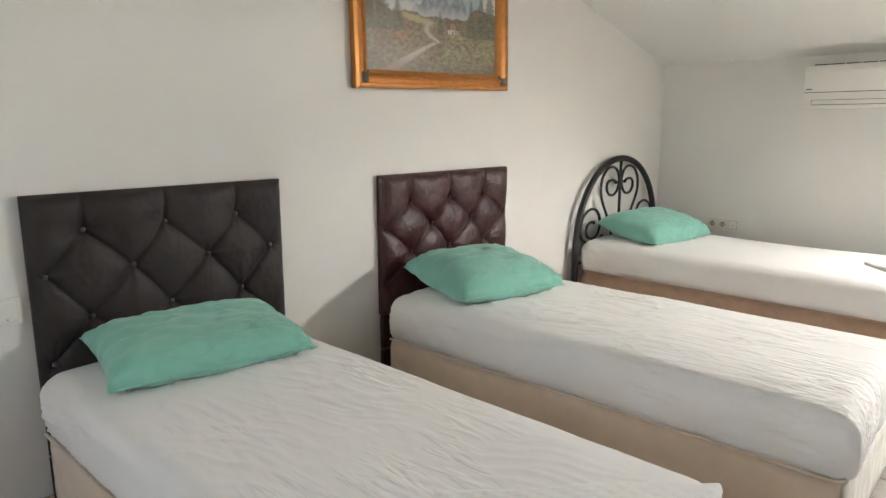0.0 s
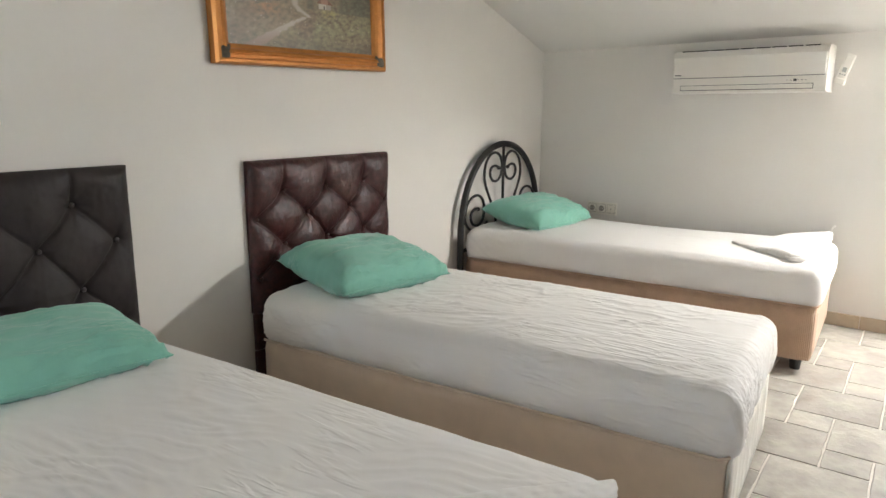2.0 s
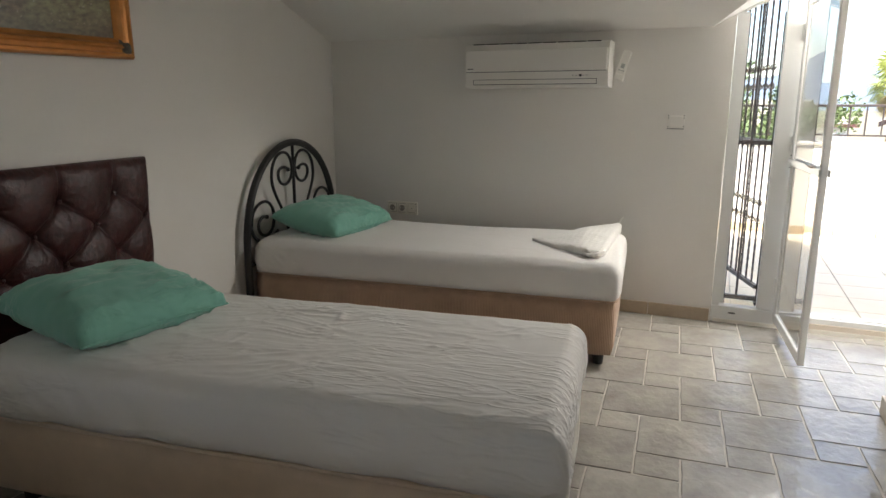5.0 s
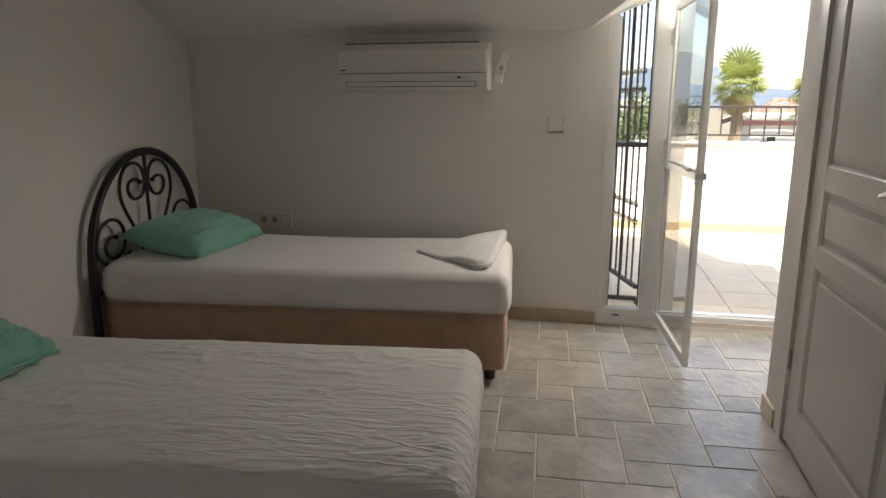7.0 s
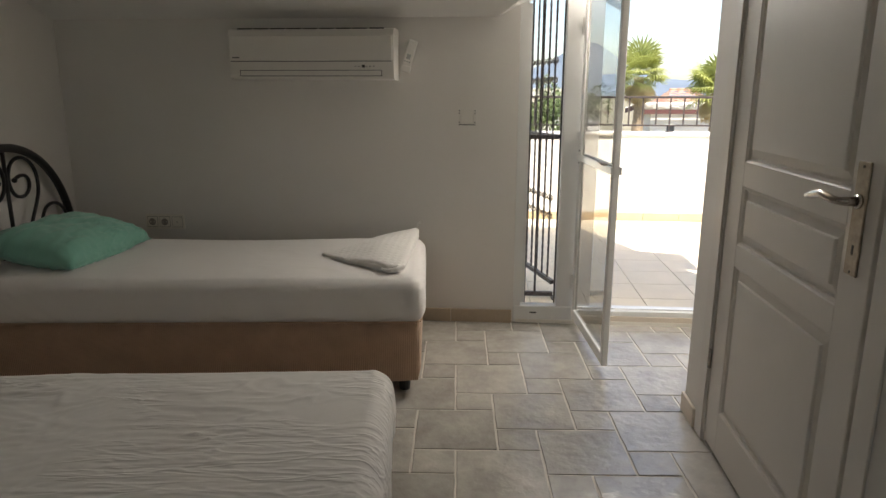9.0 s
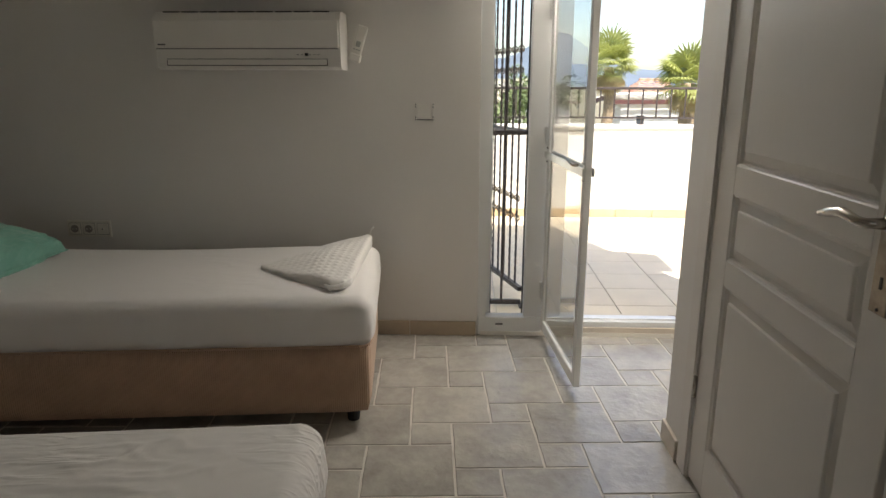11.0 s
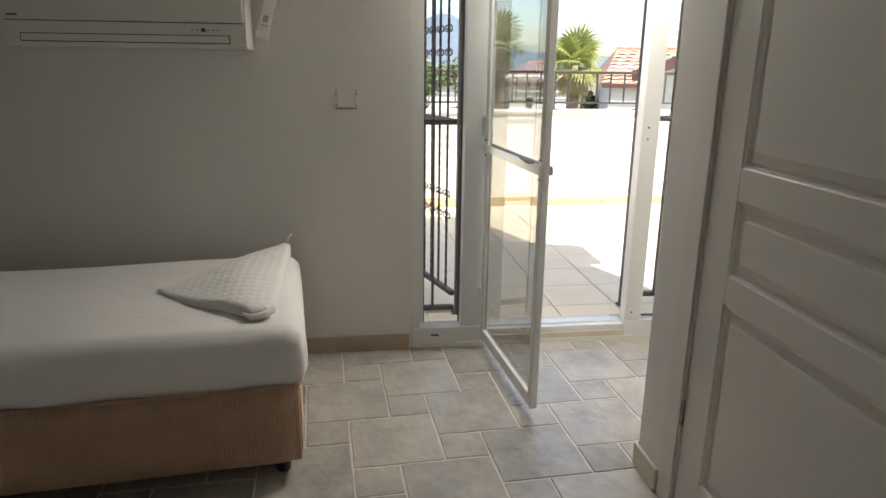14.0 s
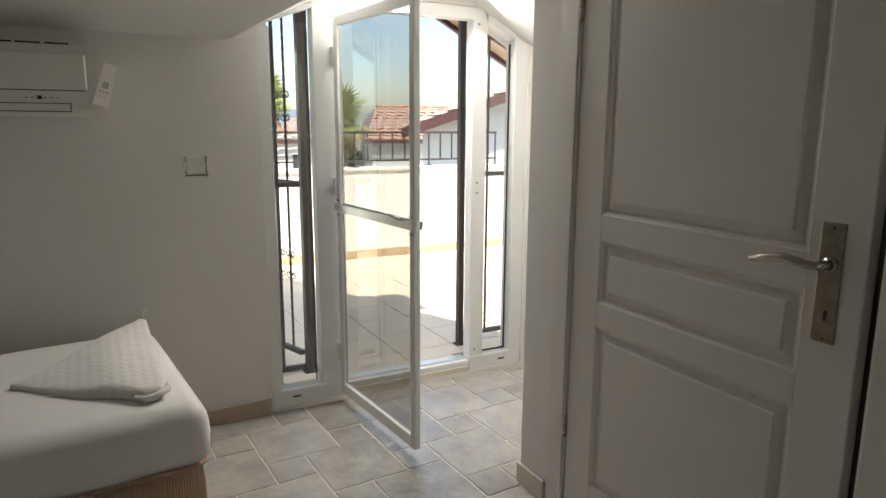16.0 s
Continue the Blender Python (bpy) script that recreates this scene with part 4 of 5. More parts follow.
def terrace_door():
    e = tagged(new("window_1"), "white plastic terrace door unit with narrow fixed side panes and sloped upper corners", kind="structure")
    e.matrix_world = pose(0, WY + 0.004, 0)
    p = M["pvc"]
    for x0, x1 in ((0.1775, 0.498), (1.178, 1.4885)):
        part("bottom_rail", boxed(x0, x1, 0, 0.065, 0.001, 0.095, bevel=0.004), p, e)
    part("threshold_rail", boxed(0.4985, 1.1775, 0.004, 0.035, 0.048, 0.076, bevel=0.002), p, e)
    part("step_stone", boxed(0.4985, 1.1775, -0.002, 0.036, 0.0, 0.0475, bevel=0.002), M["cream"], e, "cream stone step")
    part("glazing_bead", boxed(0.216, 0.404, 0.0655, 0.100, 0.001, 0.080, bevel=0.002), p, e)
    part("glazing_bead", boxed(1.258, 1.417, 0.0655, 0.100, 0.001, 0.088, bevel=0.002), p, e)
    part("glazing_bead", boxed(0.2165, 0.238, 0.056, 0.100, 0.0965, 1.655), p, e)
    part("jamb", prism(bmesh.new(), [(0.1775, 0.0955), (0.216, 0.0955), (0.216, 1.662), (0.1775, 1.645)], 0.065), p, e)
    part("jamb", prism(bmesh.new(), [(1.418, 0.0955), (1.4885, 0.0955), (1.4885, 1.648), (1.418, 1.685)], 0.065), p, e)
    part("mullion", boxed(0.405, 0.498, 0.001, 0.064, 0.0955, 1.742, bevel=0.003), p, e)
    part("mullion", boxed(1.178, 1.257, 0.001, 0.064, 0.0955, 1.742, bevel=0.003), p, e)
    part("head", prism(bmesh.new(), [(0.405, 1.7425), (1.257, 1.7425), (1.235, 1.798), (0.55, 1.798), (0.405, 1.755)], 0.065), p, e)
    part("sloped_head", prism(bmesh.new(), [(0.2165, 1.664), (0.4045, 1.732), (0.4045, 1.752), (0.37, 1.742), (0.2165, 1.672)], 0.065), p, e)
    part("sloped_head", prism(bmesh.new(), [(1.2575, 1.742), (1.4175, 1.665), (1.4175, 1.690), (1.2575, 1.778)], 0.065), p, e)
    part("pane", boxed(0.236, 0.406, 0.080, 0.086, 0.078, 1.68), M["glass"], e).visible_shadow = False
    part("pane", boxed(1.256, 1.420, 0.055, 0.061, 0.0965, 1.66), M["glass"], e).visible_shadow = False
    for x0, x1, y, z in ((0.239, 0.4045, 0.070, 0.0805), (1.2575, 1.4175, 0.046, 0.096)):
        part("gasket", boxed(x0, x1, y, y + 0.007, z, z + 0.006), M["dark"], e)
        for s in ((x1 - 0.006, x1 - 0.0005), (x0 + 0.0005, x0 + 0.004)):
            part("gasket", boxed(s[0], s[1], y, y + 0.007, z + 0.0065, 1.65), M["dark"], e)
    part("door_sill", boxed(0.4985, 1.1775, 0.0365, 0.085, 0.050, 0.084, bevel=0.002), M["alu"], e, "grey metal sill strip")
    part("outer_step", boxed(0.4985, 1.1775, 0.0855, 0.196, 0.010, 0.050), M["terrace"], e, "sand-coloured outer step")
    for x in (0.285, 1.37):
        part("drain_cap", boxed(x - 0.018, x + 0.018, -0.003, 0.001, 0.055, 0.062), M["dark"], e)
    for z in (0.13, 0.93, 0.98, 1.72):
        part("screw_cap", boxed(1.205, 1.212, -0.002, 0.002, z, z + 0.007), M["dark"], e)
    return e


terrace_door()


def door_leaf():
    """The glazed leaf, open into the room; x runs from its hinge to its free edge."""
    w, z0, z1 = 0.665, 0.045, 1.70
    ang = math.degrees(math.atan2(3.325 - 3.99, 0.560 - 0.498))
    e = thing("glazed_door_leaf", pose(0.502, 3.992, 0, 0, 0, ang), "open white-framed glass door leaf with an aluminium bar", "door")
    p = M["pvc"]
    t = 0.028
    part("stile", boxed(0, 0.036, -t / 2, t / 2, z0, z1, bevel=0.003), p, e)
    part("stile", boxed(w - 0.031, w, -t / 2, t / 2, z0, z1, bevel=0.003), p, e)
    part("bottom_rail", boxed(0.0365, w - 0.0315, -t / 2 + 0.001, t / 2 - 0.001, z0, z0 + 0.05, bevel=0.003), p, e)
    part("top_rail", boxed(0.0365, w - 0.0315, -t / 2 + 0.001, t / 2 - 0.001, z1 - 0.04, z1, bevel=0.003), p, e)
    part("pane", boxed(0.034, w - 0.029, -0.003, 0.003, z0 + 0.045, z1 - 0.035), M["glass_leaf"], e).visible_shadow = False
    part("push_bar", boxed(-0.004, w + 0.004, t / 2 + 0.001, t / 2 + 0.010, 0.889, 0.921, bevel=0.002), M["alu"], e, "polished aluminium bar")
    part("push_bar", boxed(-0.004, w + 0.004, -t / 2 - 0.010, -t / 2 - 0.001, 0.889, 0.921, bevel=0.002), M["alu"], e, "polished aluminium bar")
    for x in (0.008, 0.022, w - 0.03, w - 0.012):
        for z in (0.870, 0.933):
            for s in (-1, 1):
                part("screw", boxed(x - 0.003, x + 0.003, s * (t / 2 + 0.001) - 0.001, s * (t / 2 + 0.001) + 0.001, z, z + 0.006), M["dark"], e)
    bm = bmesh.new()
    tube(bm, [(w - 0.05, -t / 2 - 0.012, 0.926), (w - 0.05, -t / 2 - 0.028, 0.927), (w - 0.07, -t / 2 - 0.033, 0.929), (w - 0.14, -t / 2 - 0.031, 0.936)], 0.0055, 8)
    h = part("handle", bm, M["chrome"], e, "small metal lever", smooth=True)
    part("latch_plate", boxed(w + 0.0005, w + 0.003, -0.008, 0.008, 0.885, 0.925), M["alu"], e)
    for z in (0.2, 0.95, 1.5):
        part("hinge", tube(bmesh.new(), [(-0.008, -t / 2, z), (-0.008, -t / 2, z + 0.08)], 0.008, 8), p, e)
    return e


door_leaf()


# ---- inner panelled door ----
def panelled_door():
    y0, y1, zt = 1.935, 2.79, 1.82
    e = tagged(new("door_1"), "white painted three-panel inner door, closed, with a brass-coloured lever", kind="structure")
    e.matrix_world = pose(EASTX - 0.011, y1, 0, 0, 0, -90)     # x from the hinges to the lock, y out of the room
    w = y1 - y0
    p = M["paint"]
    t = 0.035
    sx0, sx1 = 0.115, 0.118
    part("stile", boxed(0, sx0, 0, t, 0.012, zt, bevel=0.002), p, e)
    part("stile", boxed(w - sx1, w, 0, t, 0.012, zt, bevel=0.002), p, e)
    rails = [(0.012, 0.165), (0.680, 0.750), (0.935, 1.010), (1.70, zt)]
    for a, b in rails:
        part("rail", boxed(sx0 + 0.0003, w - sx1 - 0.0003, 0.0002, t - 0.0002, a, b), p, e)
    for (a, b), (c, d) in zip(rails, rails[1:]):
        bm = bmesh.new()
        x0, x1, z0, z1 = sx0 + 0.0006, w - sx1 - 0.0006, b + 0.0003, c - 0.0003
        rings = []
        for inset, depth in ((0, 0.001), (0.003, 0.0035), (0.007, 0.0045), (0.010, 0.0125), (0.0165, 0.0140), (0.038, 0.0085), (0.0395, 0.0015), (0.042, 0.0006)):
            rings.append([bm.verts.new(q) for q in ((x0 + inset, depth, z0 + inset), (x1 - inset, depth, z0 + inset), (x1 - inset, depth, z1 - inset), (x0 + inset, depth, z1 - inset))])
        for r0, r1 in zip(rings, rings[1:]):
            for k in range(4):
                bm.faces.new((r0[k], r0[(k + 1) % 4], r1[(k + 1) % 4], r1[k]))
        bm.faces.new(rings[-1])
        bk = [bm.verts.new(q) for q in ((x0, t - 0.004, z0), (x1, t - 0.004, z0), (x1, t - 0.004, z1), (x0, t - 0.004, z1))]
        bm.faces.new(bk[::-1])
        for k in range(4):
            bm.faces.new((rings[0][(k + 1) % 4], rings[0][k], bk[k], bk[(k + 1) % 4]))
        bmesh.ops.recalc_face_normals(bm, faces=bm.faces[:])
        part("panel", bm, p, e)
    h = w - 0.066
    pl = part("lock_plate", boxed(h - 0.026, h + 0.022, -0.006, -0.0003, 0.835, 1.078, bevel=0.002, seg=2), M["plate"], e, "worn steel lock plate, dark reflection put into its colour")
    bm = tube(bmesh.new(), [(h, -0.006, 0.995), (h, -0.03, 0.995), (h - 0.004, -0.046, 0.995), (h - 0.02, -0.052, 0.996), (h - 0.07, -0.050, 1.001), (h - 0.12, -0.046, 0.992), (h - 0.150, -0.046, 0.985)], 0.0088, 10, taper=[1.25, 1.1, 1, 1, 1.15, 1.05, 0.7])
    part("lever", bm, M["chrome"], e, "polished lever handle", smooth=True)
    part("rose", tube(bmesh.new(), [(h, -0.0062, 0.995), (h, -0.012, 0.995)], 0.0155, 16), M["chrome"], e, smooth=True)
    part("keyhole", boxed(h - 0.004, h + 0.004, -0.0078, -0.0061, 0.880, 0.902, bevel=0.001), M["dark"], e)
    for z in (0.843, 1.068):
        part("screw", tube(bmesh.new(), [(h, -0.0061, z), (h, -0.0075, z)], 0.0032, 8), M["dark"], e)
    for z in (0.28, 1.55):
        part("hinge", tube(bmesh.new(), [(-0.004, -0.005, z), (-0.004, -0.005, z + 0.07)], 0.006, 8), M["chrome"], e, smooth=True)
    # lining and architraves
    f = tagged(new("trim"), kind="structure")
    f.matrix_world = pose(EASTX, y1, 0, 0, 0, -90)
    part("architrave", boxed(-0.085, -0.010, -0.022, -0.0155, 0.0, zt + 0.085, bevel=0.002), p, f)
    part("architrave", boxed(w + 0.036, w + 0.108, -0.022, -0.0155, 0.0, zt + 0.085, bevel=0.002), p, f)
    part("architrave", boxed(-0.0095, w + 0.0355, -0.022, -0.0155, zt + 0.014, zt + 0.085, bevel=0.002), p, f)
    part("lining", boxed(-0.0095, -0.0035, -0.0145, 0.084, 0.0, zt + 0.010), p, f)
    part("lining", boxed(w + 0.030, w + 0.0385, -0.0145, 0.084, 0.0, zt + 0.010), p, f)
    # near-black strip set behind the gap between leaf and lining
    part("stop", boxed(w - 0.01, w + 0.0295, t + 0.002, t + 0.012, 0.0, zt + 0.006), M["dark"], f, "near-black strip in the gap at the lock edge")
    return e


panelled_door()
tagged(part("floor_behind_door", boxed(0.93, 2.0, 1.2, 2.929, -0.003, 0.0), M["grout"]), kind="structure")

# ---- terrace ----
TZ = 0.045
PY = 6.86


def terrace():
    part("terrace", boxed(-3.2, 8.0, 4.2015, PY + 0.2, -0.25, TZ - 0.008), M["grout"], kind="structure")
    par = part("parapet", boxed(-3.2, 8.0, PY, PY + 0.2, TZ - 0.0075, 0.845, bevel=0.004), M["stucco"], kind="structure")
    part("coping", boxed(-3.2, 8.0, PY - 0.02, PY + 0.22, 0.8455, 0.872, bevel=0.004), M["stucco"], par)
    part("parapet", boxed(-3.4, -3.2, 4.2, PY + 0.2, -0.25, 0.845), M["stucco"], kind="structure")
    part("parapet", boxed(8.0, 8.2, 4.2, PY + 0.2, -0.25, 0.845), M["stucco"], kind="structure")
    for i in range(30):
        x = -1.5 + i * 0.33
        part("skirting_tile", boxed(x, x + 0.325, PY - 0.012, PY - 0.001, TZ, TZ + 0.075, bevel=0.002), M["terrace_edge"], par)
    r = thing("terrace_railing", pose(0, PY + 0.10, 0), "dark brown painted iron railing on the terrace wall", "railing")
    x0, x1 = -3.1, 3.18
    part("top_rail", boxed(x0, x1, -0.018, 0.018, 1.178, 1.200, bevel=0.003), M["gate"], r)
    part("bottom_rail", boxed(x0, x1, -0.010, 0.010, 0.925, 0.940), M["gate"], r)
    n = int((x1 - x0) / 0.125)
    for i in range(n + 1):
        x = x1 - 0.008 - i * 0.125
        foot = 0.873 if i % 6 == 0 else 0.941
        part("post" if i % 6 == 0 else "baluster", boxed(x - 0.006, x + 0.006, -0.006, 0.006, foot, 1.1775), M["gate"], r)
        if i % 6 == 0:
            part("foot_plate", boxed(x - 0.03, x + 0.03, -0.025, 0.025, 0.8725, 0.880), M["gate"], r)
    return r


terrace()


def twisted(bm, x, y, z0, z1, r=0.006, m=None):
    n = int((z1 - z0) / 0.02)
    start = len(bm.verts)
    rings = []
    for i in range(n + 1):
        a = i * 0.7
        z = z0 + (z1 - z0) * i / n
        rings.append([bm.verts.new((x + r * 1.15 * math.cos(a + k * math.pi / 2), y + r * 1.15 * math.sin(a + k * math.pi / 2), z)) for k in range(4)])
    for a, b in zip(rings, rings[1:]):
        for k in range(4):
            bm.faces.new((a[k], a[(k + 1) % 4], b[(k + 1) % 4], b[k]))
    return bm


def grille(name, m, W, z0, z1, bars, label, orn=True, slope=0.0, mid=0.98, bot=0.10):
    e = thing(name, m, label, "security grille")
    g = M["gate"]
    part("bottom_rail", boxed(0, W, -0.012, 0.012, bot - 0.012, bot + 0.012), g, e)
    part("middle_rail", boxed(0, W, -0.012, 0.012, mid - 0.012, mid + 0.012), g, e)
    part("top_rail", prism(bmesh.new(), [(0, z1 - 0.024), (W, z1 - 0.024 + slope), (W, z1 + slope), (0, z1)], 0.024, "y", -0.012), g, e)
    if orn:
        part("end_stile", boxed(W + 0.0005, W + 0.020, -0.010, 0.010, bot - 0.012, z1), g, e)
    for x in bars:
        bm = bmesh.new()
        if orn:
            twisted(bm, x, 0, bot + 0.012, mid - 0.0125)
            twisted(bm, x, 0, mid + 0.0125, z1 - 0.02 + slope * x / W)
        else:
            tube(bm, [(x, 0, bot), (x, 0, z1 - 0.02 + slope * x / W)], 0.007, 6)
        part("bar", bm, g, e)
    if orn:
        for zc in (0.57, 1.345):
            for x in bars:
                for s in (-1, 1):
                    for u in (-1, 1):
                        bm = tube(bmesh.new(), spiral(x + s * 0.022, zc + u * 0.050, 0.021, 0.006, math.pi * (s > 0), 1.1, 16, sign=-s * u), 0.0035, 6)
                        part("scroll", bm, M["bronze"], e)
    return e


# fixed grille before the left pane, and the folded gate leaf beyond it
part_post = thing("gate_post", pose(0.445, 4.32, 0), "dark brown square iron gate post at the terrace door", "gate post", "gate posts")
part("post", boxed(-0.024, 0.024, -0.024, 0.024, TZ, 1.98), M["gate"], part_post)
part("foot", boxed(-0.04, 0.04, -0.04, 0.04, TZ, TZ + 0.008), M["gate"], part_post)
post2 = copy_thing(part_post, pose(1.302, 4.33, 0) @ Matrix.Diagonal((0.66, 0.66, 1, 1)))
grille("fixed_grille", pose(0.13, 4.325, 0), 0.285, 0.1, 1.75, (0.18,), "dark iron grille with plain bars outside the narrow pane", orn=False, slope=0.12, bot=0.07)
grille("gate_leaf", pose(0.415, 4.36, 0, 0, 0, 108), 0.66, 0.1, 1.86, (0.08, 0.17, 0.26, 0.35, 0.44, 0.53, 0.61), "dark iron gate leaf with twisted bars and bronze scrolls, folded open", slope=0.0, bot=0.13)
grille("side_grille", pose(1.33, 4.33, 0), 0.30, 0.1, 1.80, (0.135, 0.285), "dark iron grille with plain bars outside the narrow pane", orn=False, slope=-0.14, mid=0.998, bot=0.105)


# ---- roof over the terrace door ----
def dormer_roof():
    e = tagged(new("roof_dormer"), "tiled dormer roof with a brown board edge and boarded underside", kind="structure")
    ax, ay0, ay1, az = 0.84, 4.201, 4.58, 2.09
    for s in (-1, 1):
        run = 0.95
        a, b = (ax, az), (ax + s * run, az - 0.52 * run)
        prism_pts = [(a[0], a[1]), (b[0], b[1]), (b[0], b[1] + 0.05), (a[0], a[1] + 0.05)]
        n = 4
        for i in range(n):
            ya = ay0 + (ay1 - ay0) * i / n
            part("soffit_board", prism(bmesh.new(), prism_pts, (ay1 - ay0) / n - 0.004, "y", ya), M["soffit"], e)
        part("verge_board", prism(bmesh.new(), [(a[0], a[1] - 0.025), (b[0], b[1] - 0.025), (b[0], b[1] + 0.06), (a[0], a[1] + 0.06)], 0.03, "y", ay1 + 0.001), M["brownwood"], e)
        part("tiles", prism(bmesh.new(), [(a[0], a[1] + 0.062), (b[0] + s * 0.03, b[1] + 0.046), (b[0] + s * 0.03, b[1] + 0.11), (a[0], a[1] + 0.13)], ay1 - ay0 + 0.03, "y", ay0), M["roof"], e)
    return e


dormer_roof()


def main_roof():
    bm = bmesh.new()
    y0, y1 = WY + 0.6, BACK - 0.5
    z = lambda y: KNEE + 0.32 + (WY - y) * PITCH
    for xa, xb, ye in ((-3.4, -0.55, y0),):
        prism(bm, [(ye, z(ye)), (y1, z(y1)), (y1, z(y1) + 0.1), (ye, z(ye) + 0.1)], xb - xa, "x", xa)
    prism(bm, [(4.0, z(4.0) + 0.28), (y1, z(y1) + 0.28), (y1, z(y1) + 0.34), (4.0, z(4.0) + 0.34)], 2.27, "x", -0.55)
    return part("roof_main", bm, M["roof"], kind="structure")


main_roof()
# unseen slab, added to cast the terrace's slanting shadow; white for more bounce
part("canopy_roof", prism(bmesh.new(), [(-3.2, 4.21), (1.72, 4.21), (1.40, 5.05), (-3.2, 5.15)], 0.08, "z", 2.60), M["white_wall"], kind="structure")


# ---- the distance ----
def roofed_house(name, label, m, W, D, eave, ridge, roofmat, wallmat, hip=0.0, gz=-3.4, windows=()):
    e = thing(name, m, label, "house")
    part("wall", boxed(-W / 2, W / 2, -D / 2, D / 2, gz, eave), wallmat, e)
    o = 0.45
    ze = eave - 0.12
    A = [(-W / 2 - o, -D / 2 - o, ze), (W / 2 + o, -D / 2 - o, ze), (W / 2 + o, D / 2 + o, ze), (-W / 2 - o, D / 2 + o, ze)]
    R = [(-W / 2 - o + hip, 0, ridge), (W / 2 + o - hip, 0, ridge)]
    bm = bmesh.new()
    rows = 10
    # courses of tiles as low steps
    for s, (p, q) in ((-1, (A[0], A[1])), (1, (A[3], A[2]))):
        for i in range(rows):
            t0, t1 = i / rows, (i + 1) / rows
            def at(t, c, r):
                return Vector(c).lerp(Vector(r), t)
            a, b = at(t0, p, R[0]), at(t0, q, R[1])
            c, d = at(t1, q, R[1]), at(t1, p, R[0])
            up = Vector((0, 0, 0.11))
            n = max(4, int((b - a).length / 0.3))
            lo = [bm.verts.new(a.lerp(b, k / n) + up * (1.0 if k % 2 else 0.55)) for k in range(n + 1)]
            hi = [bm.verts.new(d.lerp(c, k / n) + up * (0.45 if k % 2 else 0.0)) for k in range(n + 1)]
            for k in range(n):
                bm.faces.new((lo[k], lo[k + 1], hi[k + 1], hi[k]))
    for c0, c1, r in ((A[0], A[3], R[0]), (A[1], A[2], R[1])):
        if hip:
            bm.faces.new([bm.verts.new(Vector(v)) for v in (c0, c1, r)])

    part("roof", bm, roofmat, e, kind="stuff")
    if not hip:
        for sx in (-1, 1):
            part("gable", prism(bmesh.new(), [(-D / 2, eave), (D / 2, eave), (0, ridge - 0.12)], 0.06, "x", sx * W / 2 - 0.03), wallmat, e)
            for sy in (-1, 1):
                bm = bmesh.new()
                prism(bm, [(0, ridge + 0.02), (sy * (D / 2 + o), ze + 0.02), (sy * (D / 2 + o), ze - 0.22), (0, ridge - 0.22)], 0.05, "x", sx * (W / 2 + o) - 0.025)
                part("verge_board", bm, M["brownwood"], e)
    part("fascia", boxed(-W / 2 - o, W / 2 + o, -D / 2 - o - 0.02, -D / 2 - o, ze - 0.18, ze + 0.03), M["brownwood"], e)
    part("ridge_tiles", tube(bmesh.new(), [Vector(R[0]) + Vector((0, 0, 0.05)), Vector(R[1]) + Vector((0, 0, 0.05))], 0.09, 8), roofmat, e)
    for x, z, w, h in windows:
        win = part("window", boxed(x - w / 2, x + w / 2, -D / 2 - 0.03, -D / 2 - 0.001, z, z + h), M["white_wall"], e)
        part("pane", boxed(x - w / 2 + 0.06, x + w / 2 - 0.06, -D / 2 - 0.045, -D / 2 - 0.031, z + 0.06, z + h - 0.06), M["window_dark"], win)
    return e


def polar(az, dist, ex=-0.434, ey=1.24):
    return ex + dist * math.sin(radians(az)), ey + dist * math.cos(radians(az))


hx, hy = polar(25.1, 40)
roofed_house("house", "white house with an orange-red tiled roof", pose(hx, hy, 0, 0, 0, -14), 5.6, 6.0, 0.55, 2.25, M["roof"], M["white_wall"], hip=1.1)
hx, hy = polar(35.5, 19.5)
roofed_house("house", "white gabled house with brown roof edges", pose(hx, hy, 0, 0, 0, -118), 7.0, 6.2, 1.28, 2.4, M["roof_pale"], M["white_wall"])
hx, hy = polar(15.0, 46, 0.1, 1.0)
roofed_house("house", "low white house with a red roof behind the palm", pose(hx, hy, 0, 0, 0, 8), 3.2, 4.0, 0.3, 1.5, M["roof"], M["white_wall"], hip=1.2, windows=((-0.6, -1.2, 0.9, 1.2),))
hx, hy = polar(14.4, 36, 0.1, 1.0)
roofed_house("house", "flat white annexe beyond the terrace", pose(hx, hy, 0, 0, 0, 5), 3.0, 2.5, 0.60, 0.70, M["white_wall"], M["white_wall"], windows=((-0.5, -1.1, 0.5, 0.9),))
hx, hy = polar(3.0, 50, 0.1, 1.0)
roofed_house("house", "distant pale house among trees", pose(hx, hy, 0, 0, 0, 20), 8.0, 6.0, 0.2, 1.5, M["roof_pale"], M["white_wall"], hip=1.5)


def fan_leaf(bm, base, direction, size, droop, rng):
    """A fan of narrow pointed blades at the end of a stalk."""
    d = Vector(direction).normalized()
    side = d.cross(Vector((0, 0, 1)))
    side = side.normalized() if side.length > 0.05 else Vector((1, 0, 0))
    up = side.cross(d)
    hub = Vector(base) + d * size * 0.9
    n = 17
    for i in range(n):
        a = (i / (n - 1) - 0.5) * 3.9
        v = d * math.cos(a) + side * math.sin(a)
        tip = hub + v * size * rng.uniform(0.75, 1.0) - Vector((0, 0, droop * size * (0.5 + 0.5 * abs(a) / 2)))
        mid = hub + v * size * 0.5 + up * size * 0.04
        w = v.cross(up).normalized() * size * 0.045
        p = [bm.verts.new(q) for q in (hub, mid - w, tip, mid + w)]
        bm.faces.new(p)
    return bm


